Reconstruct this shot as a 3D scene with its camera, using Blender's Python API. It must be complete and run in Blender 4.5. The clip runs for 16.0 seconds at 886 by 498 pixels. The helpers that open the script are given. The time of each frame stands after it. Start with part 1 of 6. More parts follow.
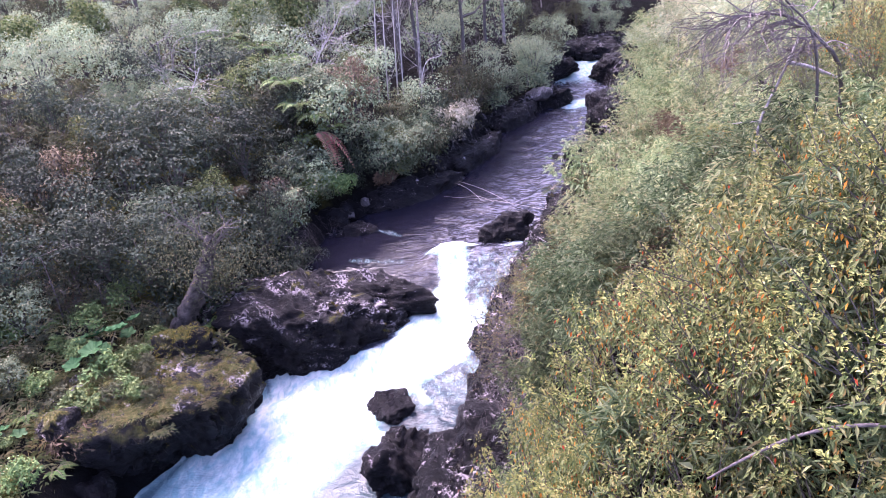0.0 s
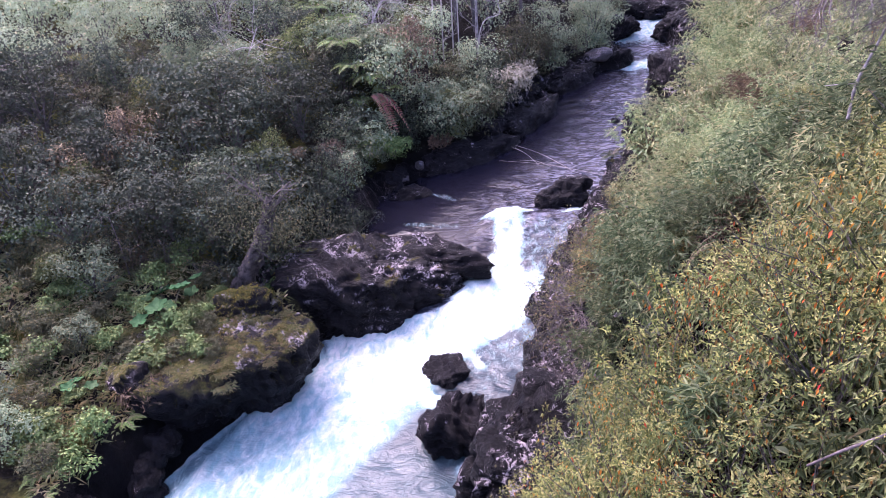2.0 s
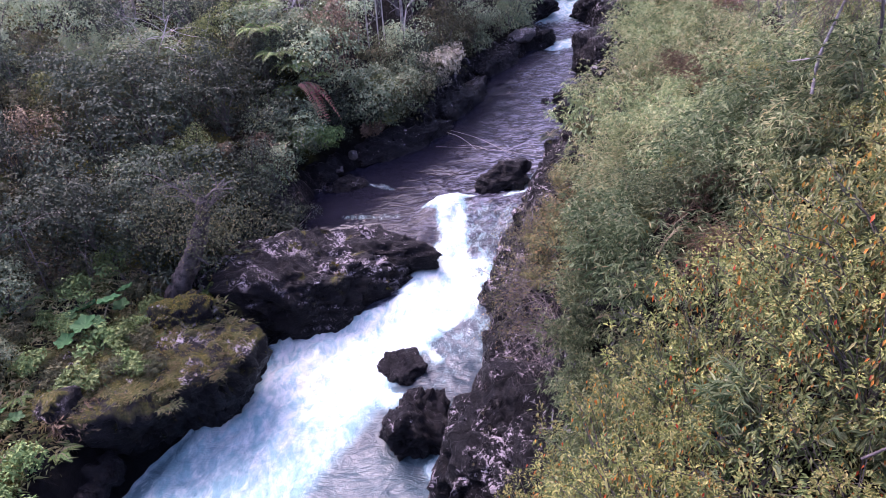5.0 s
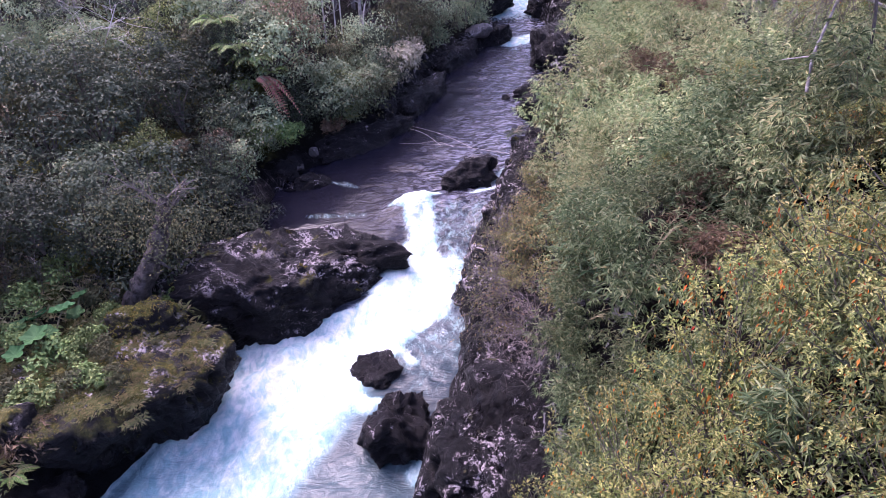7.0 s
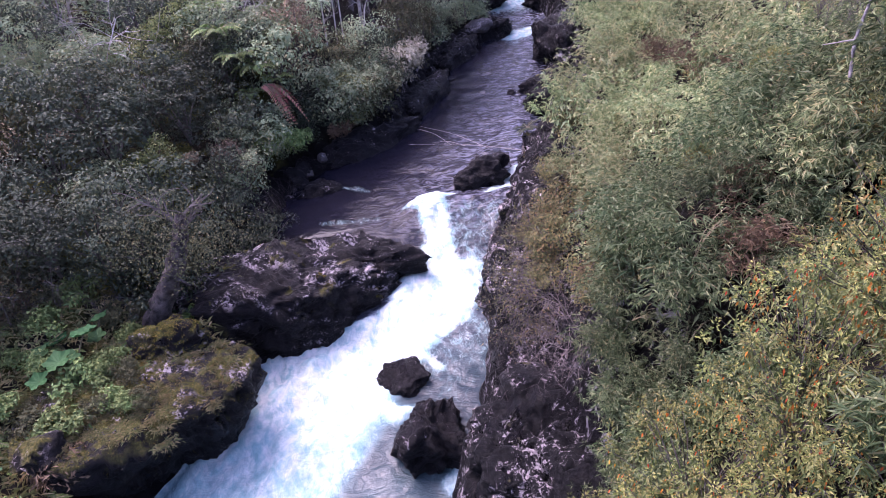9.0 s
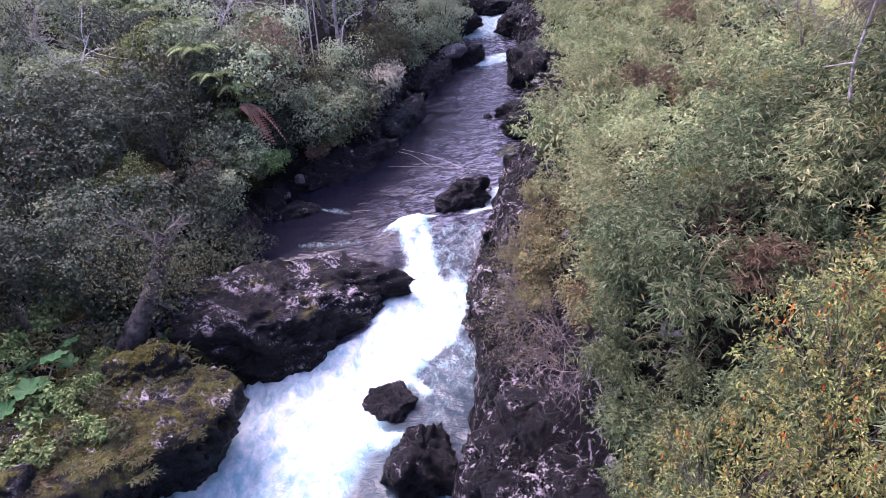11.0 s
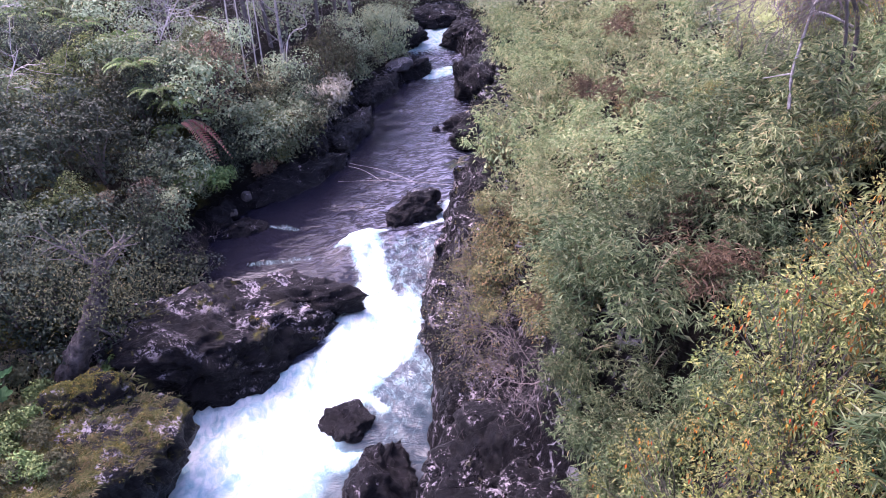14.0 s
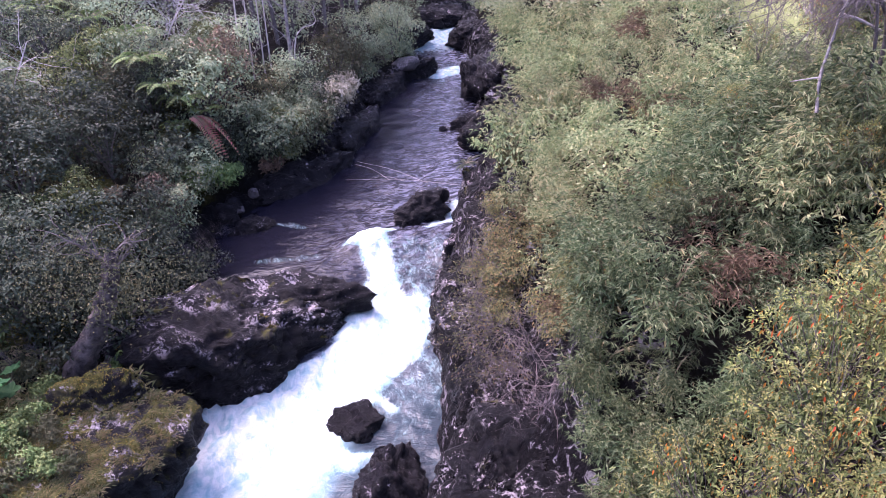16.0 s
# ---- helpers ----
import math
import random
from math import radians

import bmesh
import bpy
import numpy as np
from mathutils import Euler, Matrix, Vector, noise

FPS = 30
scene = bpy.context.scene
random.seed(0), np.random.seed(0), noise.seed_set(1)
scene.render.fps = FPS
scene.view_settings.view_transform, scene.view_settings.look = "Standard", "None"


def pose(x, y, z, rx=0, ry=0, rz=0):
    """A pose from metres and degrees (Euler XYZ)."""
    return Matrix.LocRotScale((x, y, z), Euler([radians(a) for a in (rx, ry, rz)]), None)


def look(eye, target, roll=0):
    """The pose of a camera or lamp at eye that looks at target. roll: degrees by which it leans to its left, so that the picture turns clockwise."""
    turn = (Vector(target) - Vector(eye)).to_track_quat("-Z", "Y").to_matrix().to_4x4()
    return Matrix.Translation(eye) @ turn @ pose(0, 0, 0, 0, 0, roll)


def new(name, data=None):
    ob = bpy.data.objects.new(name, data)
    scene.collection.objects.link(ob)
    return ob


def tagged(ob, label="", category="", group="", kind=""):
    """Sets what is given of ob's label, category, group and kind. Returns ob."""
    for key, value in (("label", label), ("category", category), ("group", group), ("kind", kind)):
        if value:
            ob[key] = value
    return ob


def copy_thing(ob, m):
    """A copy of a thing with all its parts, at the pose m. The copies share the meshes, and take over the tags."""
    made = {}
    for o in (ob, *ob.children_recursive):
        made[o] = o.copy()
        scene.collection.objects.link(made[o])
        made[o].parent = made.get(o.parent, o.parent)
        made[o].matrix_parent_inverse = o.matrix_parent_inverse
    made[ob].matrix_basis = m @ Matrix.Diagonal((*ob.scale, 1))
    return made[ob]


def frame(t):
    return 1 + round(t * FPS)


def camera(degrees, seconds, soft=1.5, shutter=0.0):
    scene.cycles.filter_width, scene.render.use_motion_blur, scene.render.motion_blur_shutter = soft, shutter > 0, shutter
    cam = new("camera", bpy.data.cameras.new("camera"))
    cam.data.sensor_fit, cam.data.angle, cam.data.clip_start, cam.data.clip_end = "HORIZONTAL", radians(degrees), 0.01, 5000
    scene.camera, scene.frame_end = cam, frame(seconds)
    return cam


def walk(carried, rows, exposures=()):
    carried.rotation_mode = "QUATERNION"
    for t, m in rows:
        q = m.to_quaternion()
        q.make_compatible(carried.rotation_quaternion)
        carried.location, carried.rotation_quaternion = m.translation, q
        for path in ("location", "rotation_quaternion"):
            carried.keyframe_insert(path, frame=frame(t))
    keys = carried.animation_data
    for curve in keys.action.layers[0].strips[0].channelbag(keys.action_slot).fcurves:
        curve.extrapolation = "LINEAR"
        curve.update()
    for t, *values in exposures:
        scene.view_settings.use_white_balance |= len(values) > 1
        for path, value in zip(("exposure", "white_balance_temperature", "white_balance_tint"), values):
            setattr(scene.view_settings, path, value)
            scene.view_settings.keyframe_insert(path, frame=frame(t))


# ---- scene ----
cam = camera(68.1, 16.0, 0.7)
PATH = [
    (0, (0.777, -0.045, 12.725), (0.603, 1.760, 11.881), -5.27),
    (0.5, (0.737, -0.058, 12.725), (0.528, 1.728, 11.851), -4.38),
    (1, (0.674, -0.052, 12.723), (0.448, 1.723, 11.829), -4.44),
    (1.5, (0.596, -0.013, 12.704), (0.344, 1.720, 11.739), -4.48),
    (2, (0.437, 0.142, 12.685), (0.118, 1.884, 11.756), -6.39),
    (2.5, (0.306, 0.242, 12.663), (0.068, 1.976, 11.695), -4.32),
    (3, (0.065, 0.295, 12.682), (-0.120, 2.008, 11.667), -5.79),
    (3.5, (-0.113, 0.366, 12.706), (-0.333, 2.051, 11.651), -7.00),
    (4, (-0.197, 0.532, 12.683), (-0.413, 2.239, 11.663), -8.70),
    (4.5, (-0.276, 0.645, 12.658), (-0.424, 2.372, 11.659), -7.39),
    (4.7, (-0.328, 0.660, 12.658), (-0.444, 2.395, 11.668), -6.78),
    (6.8, (-1.129, 1.081, 12.600), (-1.100, 2.803, 11.583), -4.80),
    (7, (-1.210, 1.126, 12.609), (-1.132, 2.846, 11.592), -4.34),
    (7.5, (-1.432, 1.178, 12.693), (-1.293, 2.878, 11.649), -5.73),
    (8, (-1.561, 1.324, 12.678), (-1.496, 3.009, 11.603), -6.25),
    (8.5, (-1.632, 1.459, 12.687), (-1.601, 3.173, 11.656), -7.62),
    (8.7, (-1.679, 1.496, 12.705), (-1.627, 3.211, 11.676), -7.58),
    (10.8, (-2.357, 1.754, 12.541), (-2.198, 3.480, 11.542), -5.54),
    (11, (-2.435, 1.781, 12.547), (-2.235, 3.517, 11.574), -5.22),
    (11.5, (-2.539, 1.852, 12.573), (-2.282, 3.610, 11.653), -4.71),
    (12, (-2.573, 1.885, 12.583), (-2.267, 3.657, 11.708), -4.08),
    (12.5, (-2.608, 1.924, 12.579), (-2.286, 3.683, 11.684), -3.34),
    (13, (-2.627, 1.928, 12.540), (-2.301, 3.663, 11.601), -3.60),
    (13.5, (-2.554, 1.936, 12.532), (-2.229, 3.658, 11.567), -4.33),
    (14, (-2.505, 1.942, 12.526), (-2.150, 3.665, 11.575), -4.38),
    (14.5, (-2.513, 1.920, 12.535), (-2.140, 3.642, 11.588), -3.82),
    (15, (-2.598, 1.901, 12.548), (-2.179, 3.620, 11.615), -3.91),
    (15.5, (-2.732, 1.980, 12.515), (-2.355, 3.689, 11.547), -3.86),
    (16, (-2.870, 2.135, 12.491), (-2.506, 3.856, 11.540), -3.41),
]
EXPOSURES = [(t, 1.35 + e, 5950, 44) for t, e in ((0.0, 1.5), (1.0, 1.35), (2.0, 1.1), (3.5, 0.85), (4.5, 0.85), (7.0, 0.95), (8.5, 0.85), (11.0, 0.95), (12.5, 1.2), (14.5, 1.15), (16.0, 1.05))]
walk(cam, [(t, look(eye, target, roll)) for t, eye, target, roll in PATH], EXPOSURES)

# ---------------------------------------------------------------- world, sun
SUN_EL, SUN_AZ = 58.0, 316.0          # degrees; azimuth counted from +y towards +x
world = bpy.data.worlds.new("sky")
scene.world = world
world.use_nodes = True
wn = world.node_tree
sky = wn.nodes.new("ShaderNodeTexSky")
sky.sky_type = "NISHITA"
sky.sun_disc = False
sky.sun_elevation, sky.sun_rotation = radians(SUN_EL), radians(SUN_AZ)
sky.air_density, sky.dust_density, sky.ozone_density = 1.0, 4.0, 1.0
wn.links.new(sky.outputs[0], wn.nodes["Background"].inputs[0])
wn.nodes["Background"].inputs[1].default_value = 0.15
sun = new("sun", bpy.data.lights.new("sun", "SUN"))
sun.data.energy, sun.data.angle, sun.data.color = 1.3, radians(40), (1.0, 0.94, 0.87)
sd = Vector((math.sin(radians(SUN_AZ)) * math.cos(radians(SUN_EL)), math.cos(radians(SUN_AZ)) * math.cos(radians(SUN_EL)), math.sin(radians(SUN_EL))))
sun.matrix_world = look(sd * 60, (0, 0, 0))

# ---------------------------------------------------------------- mesh tools

def np_mesh(name, v, f, mat=None, smooth=False):
    """A mesh from an array of vertices and an array of equal-sided faces."""
    v, f = np.asarray(v, float), np.asarray(f, np.int32)
    me = bpy.data.meshes.new(name)
    n, k = f.shape
    me.vertices.add(len(v))
    me.vertices.foreach_set("co", v.ravel())
    me.loops.add(n * k)
    me.loops.foreach_set("vertex_index", f.ravel())
    me.polygons.add(n)
    me.polygons.foreach_set("loop_start", np.arange(0, n * k, k, dtype=np.int32))
    me.polygons.foreach_set("use_smooth", np.full(n, smooth))
    me.update(calc_edges=True)
    if mat:
        me.materials.append(mat)
    return me


def unit(a):
    return a / np.maximum(np.linalg.norm(a, axis=-1, keepdims=True), 1e-9)


def part(name, me, parent, label=""):
    ob = new(name, me)
    ob.parent = parent
    return tagged(ob, label)


def leaves(p, d, up, length, width, fold=0.25, droop=0.15):
    """Folded two-sided leaf blades: place, axis, upper side, length and width."""
    p, d, up = np.asarray(p), unit(np.asarray(d)), np.asarray(up)
    side = unit(np.cross(d, up))
    top = np.cross(side, d)
    length, width = np.reshape(length, (-1, 1)) * np.ones((len(p), 1)), np.reshape(width, (-1, 1)) * np.ones((len(p), 1))
    mid = p + d * length * 0.42 + top * width * fold
    tip = p + d * length - np.array((0, 0, 1.0)) * droop * length
    v = np.stack([p, mid + side * width / 2, tip, mid - side * width / 2], 1).reshape(-1, 3)
    b = np.arange(len(p))[:, None] * 4
    f = np.stack([b + (0, 1, 2), b + (0, 2, 3)], 1).reshape(-1, 3)
    return v, f


def tubes(paths, sides=4):
    """Tapered tubes along polylines: a list of (points, radii)."""
    vs, fs, base = [], [], 0
    for pts, rad in paths:
        pts, rad = np.asarray(pts, float), np.asarray(rad, float)
        tan = unit(np.gradient(pts, axis=0))
        ref = np.where(np.abs(tan[:, 2:3]) > 0.9, (1.0, 0, 0), (0, 0, 1.0))
        a = unit(np.cross(tan, ref))
        b = np.cross(tan, a)
        ang = np.arange(sides) * 2 * np.pi / sides
        ring = pts[:, None] + rad[:, None, None] * (a[:, None] * np.cos(ang)[None, :, None] + b[:, None] * np.sin(ang)[None, :, None])
        vs.append(ring.reshape(-1, 3))
        i, j = np.meshgrid(np.arange(len(pts) - 1), np.arange(sides), indexing="ij")
        j2 = (j + 1) % sides
        fs.append((np.stack([i * sides + j, i * sides + j2, (i + 1) * sides + j2, (i + 1) * sides + j], -1) + base).reshape(-1, 4))
        base += len(pts) * sides
    return np.concatenate(vs), np.concatenate(fs)


def hashed(ix, iy, seed):
    h = (ix.astype(np.int64) * 374761393 + iy.astype(np.int64) * 668265263 + seed * 974634777) & 0xFFFFFFFF
    h = ((h ^ (h >> 13)) * 1274126177) & 0xFFFFFFFF
    return ((h ^ (h >> 16)) & 0xFFFF) / 65535.0


def vnoise(x, y, seed=0):
    x, y = np.asarray(x, float), np.asarray(y, float)
    ix, iy = np.floor(x), np.floor(y)
    fx, fy = x - ix, y - iy
    fx, fy = fx * fx * (3 - 2 * fx), fy * fy * (3 - 2 * fy)
    ix, iy = ix.astype(np.int64), iy.astype(np.int64)
    a, b = hashed(ix, iy, seed), hashed(ix + 1, iy, seed)
    c, d = hashed(ix, iy + 1, seed), hashed(ix + 1, iy + 1, seed)
    return (a + (b - a) * fx + (c - a) * fy + (a - b - c + d) * fx * fy) * 2 - 1


def fbm(x, y, seed=0, octaves=4):
    s, a = 0, 0.5
    for k in range(octaves):
        s = s + a * vnoise(x * 2 ** k, y * 2 ** k, seed + k)
        a *= 0.5
    return s


def step(a, b, x):
    t = np.clip((np.asarray(x, float) - a) / (b - a), 0, 1)
    return t * t * (3 - 2 * t)


# ---------------------------------------------------------------- the plan of the gorge
W_Y = (0, 11, 15, 17, 19, 20.5, 22, 24, 32, 40, 50, 60)
W_Z = (-0.3, 0, 0.3, 0.55, 0.95, 1.5, 1.8, 1.95, 2.5, 3.0, 3.8, 4.2)
L_Y = (-40, 6, 10, 12, 13.5, 14.5, 15.8, 17, 19, 21, 22.5, 25.5, 27, 29, 35.5, 39, 41, 43, 45, 47, 50, 54, 60, 80)
L_X = (-22, -10.2, -10.0, -9.55, -8.65, -7.4, -6.7, -7.4, -8.0, -7.4, -6.6, -6.2, -4.5, -1.7, 0.3, 3.0, 4.9, 4.3, 4.7, 5.6, 6.2, 9.5, 16, 40)
R_Y = (-40, 6, 10, 11.6, 13.7, 15.7, 18.6, 21, 23.4, 25.3, 29, 31, 33.7, 38.2, 42, 45, 48, 50, 54, 60, 80)
R_X = (-6, -2.9, -2.2, -1.8, -0.75, -0.35, 0.4, 1.2, 2.5, 4.3, 4.9, 6.0, 6.2, 6.9, 8.3, 8.2, 8.8, 9.6, 13.5, 20, 45)


def water_level(y):
    return np.interp(y, W_Y, W_Z)


def bank_left(y):
    return np.interp(y, L_Y, L_X)


def bank_right(y):
    return np.interp(y, R_Y, R_X)


def bare(x, y):
    """Where floods have washed the rock bare: 0 to 1."""
    x, y = np.asarray(x, float), np.asarray(y, float)
    n = 0.5 * fbm(x * 0.8, y * 0.8, 31)
    dl, dr = bank_left(y) - x + n, x - bank_right(y) + n
    wide_l, wide_r = np.interp(y, (15, 18, 24, 30), (0.9, 1.6, 0.8, 0.9)), np.interp(y, (11, 13, 22, 27), (4.6, 3.4, 2.6, 1.6))
    return step(0.25, -0.25, np.where(dl > dr, dl - wide_l, dr - wide_r))


def ground(x, y):
    """Height of the ground, river bed included."""
    x, y = np.asarray(x, float), np.asarray(y, float)
    wig = 0.35 * fbm(x * 0.9, y * 0.9, 3)
    dl, dr = bank_left(y) - x + wig, x - bank_right(y) + wig
    w = water_level(y)
    shelf = np.interp(dl, (0, 0.35, 0.9, 4, 8, 14, 40, 300), (0, 1.5, 2.05, 2.5, 3.4, 5.0, 8.5, 14))
    slope = np.interp(dl, (0, 0.5, 1.2, 2.2, 4, 8, 16, 40, 300), (0, 0.75, 1.1, 2.0, 2.9, 3.9, 5.0, 6.4, 14))
    t = step(15.0, 18.5, y)
    left = w + shelf * (1 - t) + slope * t
    r1 = np.interp(dr, (0, 0.4, 1.3, 2.4, 3.2, 4.4, 5.7, 6.6, 7.5, 9.5, 12, 40, 300), (0, 1.2, 2.0, 2.6, 3.1, 3.9, 5.5, 6.3, 6.9, 8.6, 9.0, 9.5, 14))
    right = w * np.clip(1 - dr / 9, 0, 1) + r1 + 2.6 * np.exp(-((y - 5.6) / np.where(y < 5.6, 3.0, 1.5)) ** 2) * step(2.6, 4.6, dr) + 1.0 * np.exp(-((x - 2.1) / 1.3) ** 2 - ((y - 10.4) / 1.5) ** 2) * step(2.7, 3.7, dr) + 1.5 * np.exp(-((y - 12.3) / 2.6) ** 2) * step(2.6, 4.0, dr) * step(11.0, 8.0, dr)
    bed = w - 0.15 - 0.8 * np.clip(np.minimum(-dl, -dr), 0, 1)
    h = np.where(dl > 0, left, np.where(dr > 0, right, bed))
    rough = step(-0.2, 0.3, np.maximum(dl, dr))
    far = 25 * step(90, 900, np.hypot(x, y - 20))
    bare_here = bare(x, y) * rough
    h = h + bare_here * (0.75 * (0.4 - np.abs(vnoise(x * 0.8, y * 0.8, 23))) + 0.38 * (0.4 - np.abs(vnoise(x * 1.9, y * 1.9, 27))) + 0.14 * vnoise(x * 4.2, y * 4.2, 29))
    return h + rough * (0.25 * fbm(x * 0.7, y * 0.7, 11) + 0.22 * fbm(x * 2.6, y * 2.6, 17)) + far


def g(x, y):
    return float(ground(np.array([x]), np.array([y]))[0])


# ---------------------------------------------------------------- materials
def material(name):
    m = bpy.data.materials.new(name)
    m.use_nodes = True
    return m, m.node_tree, m.node_tree.nodes["Principled BSDF"]


def node(nt, kind, **values):
    n = nt.nodes.new(kind)
    for key, value in values.items():
        if key in n.inputs:
            n.inputs[key].default_value = value
    return n


def ramp(nt, source, stops):
    r = nt.nodes.new("ShaderNodeValToRGB")
    nt.links.new(source, r.inputs[0])
    e = r.color_ramp.elements
    while len(e) < len(stops):
        e.new(0.5)
    for el, (at, c) in zip(e, stops):
        el.position, el.color = at, (*c, 1) if len(c) == 3 else c
    return r.outputs[0]


def grey(a):
    return (a, a, a)


def mixed(nt, fac, a, b, blend="MIX"):
    m = nt.nodes.new("ShaderNodeMix")
    m.data_type, m.blend_type = "RGBA", blend
    for sock, val in ((m.inputs[0], fac), (m.inputs[6], a), (m.inputs[7], b)):
        if hasattr(val, "is_linked"):
            nt.links.new(val, sock)
        else:
            sock.default_value = val if isinstance(val, (int, float)) else (*val, 1)
    return m.outputs[2]


def maths(nt, op, a, b=0.0):
    m = nt.nodes.new("ShaderNodeMath")
    m.operation = op
    for sock, val in ((m.inputs[0], a), (m.inputs[1], b)):
        if hasattr(val, "is_linked"):
            nt.links.new(val, sock)
        else:
            sock.default_value = val
    return m.outputs[0]


def noise_tex(nt, scale, detail=5, rough=0.6, distort=0.0, vec=None):
    n = node(nt, "ShaderNodeTexNoise", Scale=scale, Detail=detail, Roughness=rough, Distortion=distort)
    if vec is None:
        vec = nt.nodes.new("ShaderNodeNewGeometry").outputs["Position"]
    nt.links.new(vec, n.inputs["Vector"])
    return n.outputs["Fac"]


def bump(nt, height, strength, distance, bsdf):
    b = node(nt, "ShaderNodeBump", Strength=strength, Distance=distance)
    nt.links.new(height, b.inputs["Height"])
    nt.links.new(b.outputs[0], bsdf.inputs["Normal"])


def foliage(name, stops, rough=0.45, through_light=0.10, spread=0.45):
    """Leaves: a colour for each blade, a shade for each plant, some light through the blade."""
    m, nt, bs = material(name)
    geo, info = nt.nodes.new("ShaderNodeNewGeometry"), nt.nodes.new("ShaderNodeObjectInfo")
    c = ramp(nt, geo.outputs["Random Per Island"], stops)
    hs = node(nt, "ShaderNodeHueSaturation")
    nt.links.new(c, hs.inputs["Color"])
    nt.links.new(maths(nt, "MULTIPLY_ADD", info.outputs["Random"], spread), hs.inputs["Value"])
    hs.inputs["Value"].links[0].from_node.inputs[2].default_value = 1 - spread / 2
    nt.links.new(maths(nt, "ADD", maths(nt, "MULTIPLY", info.outputs["Random"], 0.03), 0.485), hs.inputs["Hue"])
    nt.links.new(hs.outputs[0], bs.inputs["Base Color"])
    bs.inputs["Roughness"].default_value = rough
    bs.inputs["Specular IOR Level"].default_value = 0.22
    tr = nt.nodes.new("ShaderNodeBsdfTranslucent")
    nt.links.new(hs.outputs[0], tr.inputs[0])
    mx = node(nt, "ShaderNodeMixShader", Fac=through_light)
    nt.links.new(bs.outputs[0], mx.inputs[1])
    nt.links.new(tr.outputs[0], mx.inputs[2])
    nt.links.new(mx.outputs[0], nt.nodes["Material Output"].inputs[0])
    return m


def bark(name, dark, light, scale=9.0, rough=0.85, relief=0.01):
    m, nt, bs = material(name)
    n = noise_tex(nt, scale, 6, 0.65)
    n2 = noise_tex(nt, scale * 6, 3, 0.6)
    c = ramp(nt, n, ((0.35, dark), (0.62, light)))
    nt.links.new(mixed(nt, maths(nt, "MULTIPLY", n2, 0.5), c, dark), bs.inputs["Base Color"])
    bs.inputs["Roughness"].default_value = rough
    bump(nt, maths(nt, "ADD", n, maths(nt, "MULTIPLY", n2, 0.4)), 0.6, relief, bs)
    return m


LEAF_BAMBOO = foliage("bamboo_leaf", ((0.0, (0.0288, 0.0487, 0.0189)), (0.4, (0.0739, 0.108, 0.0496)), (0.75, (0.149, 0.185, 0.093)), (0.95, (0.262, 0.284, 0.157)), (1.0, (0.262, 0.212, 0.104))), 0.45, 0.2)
# pale and straw-green bamboo, both lightened further in place of distance haze
LEAF_PALE_HAZE = foliage("hazy_bamboo_leaf", ((0.0, (0.0855, 0.131, 0.0513)), (0.45, (0.216, 0.271, 0.128)), (0.8, (0.382, 0.416, 0.218)), (1.0, (0.48, 0.405, 0.205))), 0.45, 0.25, 0.35)
LEAF_STRAW_HAZE = foliage("hazy_straw_leaf", ((0.0, (0.234, 0.29, 0.172)), (0.5, (0.394, 0.431, 0.265)), (0.85, (0.517, 0.53, 0.339)), (1.0, (0.567, 0.48, 0.278))), 0.5, 0.25, 0.25)
# grey-green leaves, lightened to hold the far bank's haze
LEAF_HAZED = foliage("hazed_leaf", ((0.0, (0.194, 0.248, 0.145)), (0.5, (0.265, 0.323, 0.191)), (0.9, (0.342, 0.388, 0.23)), (1.0, (0.475, 0.394, 0.218))), 0.7, 0.22, 0.4)
# dark green leaves, darkened further: the near bank's shade is in the colour
LEAF_SHADED = foliage("shaded_shrub_leaf", ((0.0, (0.024, 0.0333, 0.0201)), (0.5, (0.0326, 0.0441, 0.0276)), (0.85, (0.043, 0.0549, 0.0344)), (1.0, (0.0688, 0.0689, 0.0358))), 0.65, 0.18, 0.6)
# grey-green leaves, lightened for the top light and haze farther up the bank
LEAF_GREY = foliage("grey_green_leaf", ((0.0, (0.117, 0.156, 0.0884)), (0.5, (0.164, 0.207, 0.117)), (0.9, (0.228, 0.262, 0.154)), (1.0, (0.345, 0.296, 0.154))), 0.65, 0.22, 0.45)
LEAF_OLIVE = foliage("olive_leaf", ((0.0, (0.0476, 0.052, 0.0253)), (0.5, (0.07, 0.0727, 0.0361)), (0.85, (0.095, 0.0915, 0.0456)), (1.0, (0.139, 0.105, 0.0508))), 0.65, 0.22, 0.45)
LEAF_YELLOW = foliage("yellow_green_leaf", ((0.0, (0.0334, 0.0531, 0.0151)), (0.4, (0.0922, 0.114, 0.0364)), (0.8, (0.153, 0.169, 0.0636)), (1.0, (0.226, 0.212, 0.0905))), 0.55, 0.3)
LEAF_TIP = foliage("young_yellow_leaf", ((0.0, (0.0875, 0.11, 0.0316)), (0.5, (0.198, 0.209, 0.0654)), (1.0, (0.34, 0.302, 0.115))), 0.55, 0.35)
LEAF_AUTUMN = foliage("autumn_leaf", ((0.0, (0.10, 0.075, 0.03)), (0.45, (0.19, 0.12, 0.04)), (0.7, (0.40, 0.19, 0.03)), (0.9, (0.48, 0.12, 0.025)), (1.0, (0.38, 0.04, 0.03))), 0.55, 0.3)
LEAF_YELLOWING = foliage("yellowing_leaf", ((0.0, (0.0518, 0.063, 0.0285)), (0.45, (0.111, 0.113, 0.0475)), (0.8, (0.185, 0.16, 0.0665)), (1.0, (0.244, 0.143, 0.0665))), 0.6, 0.25, 0.4)
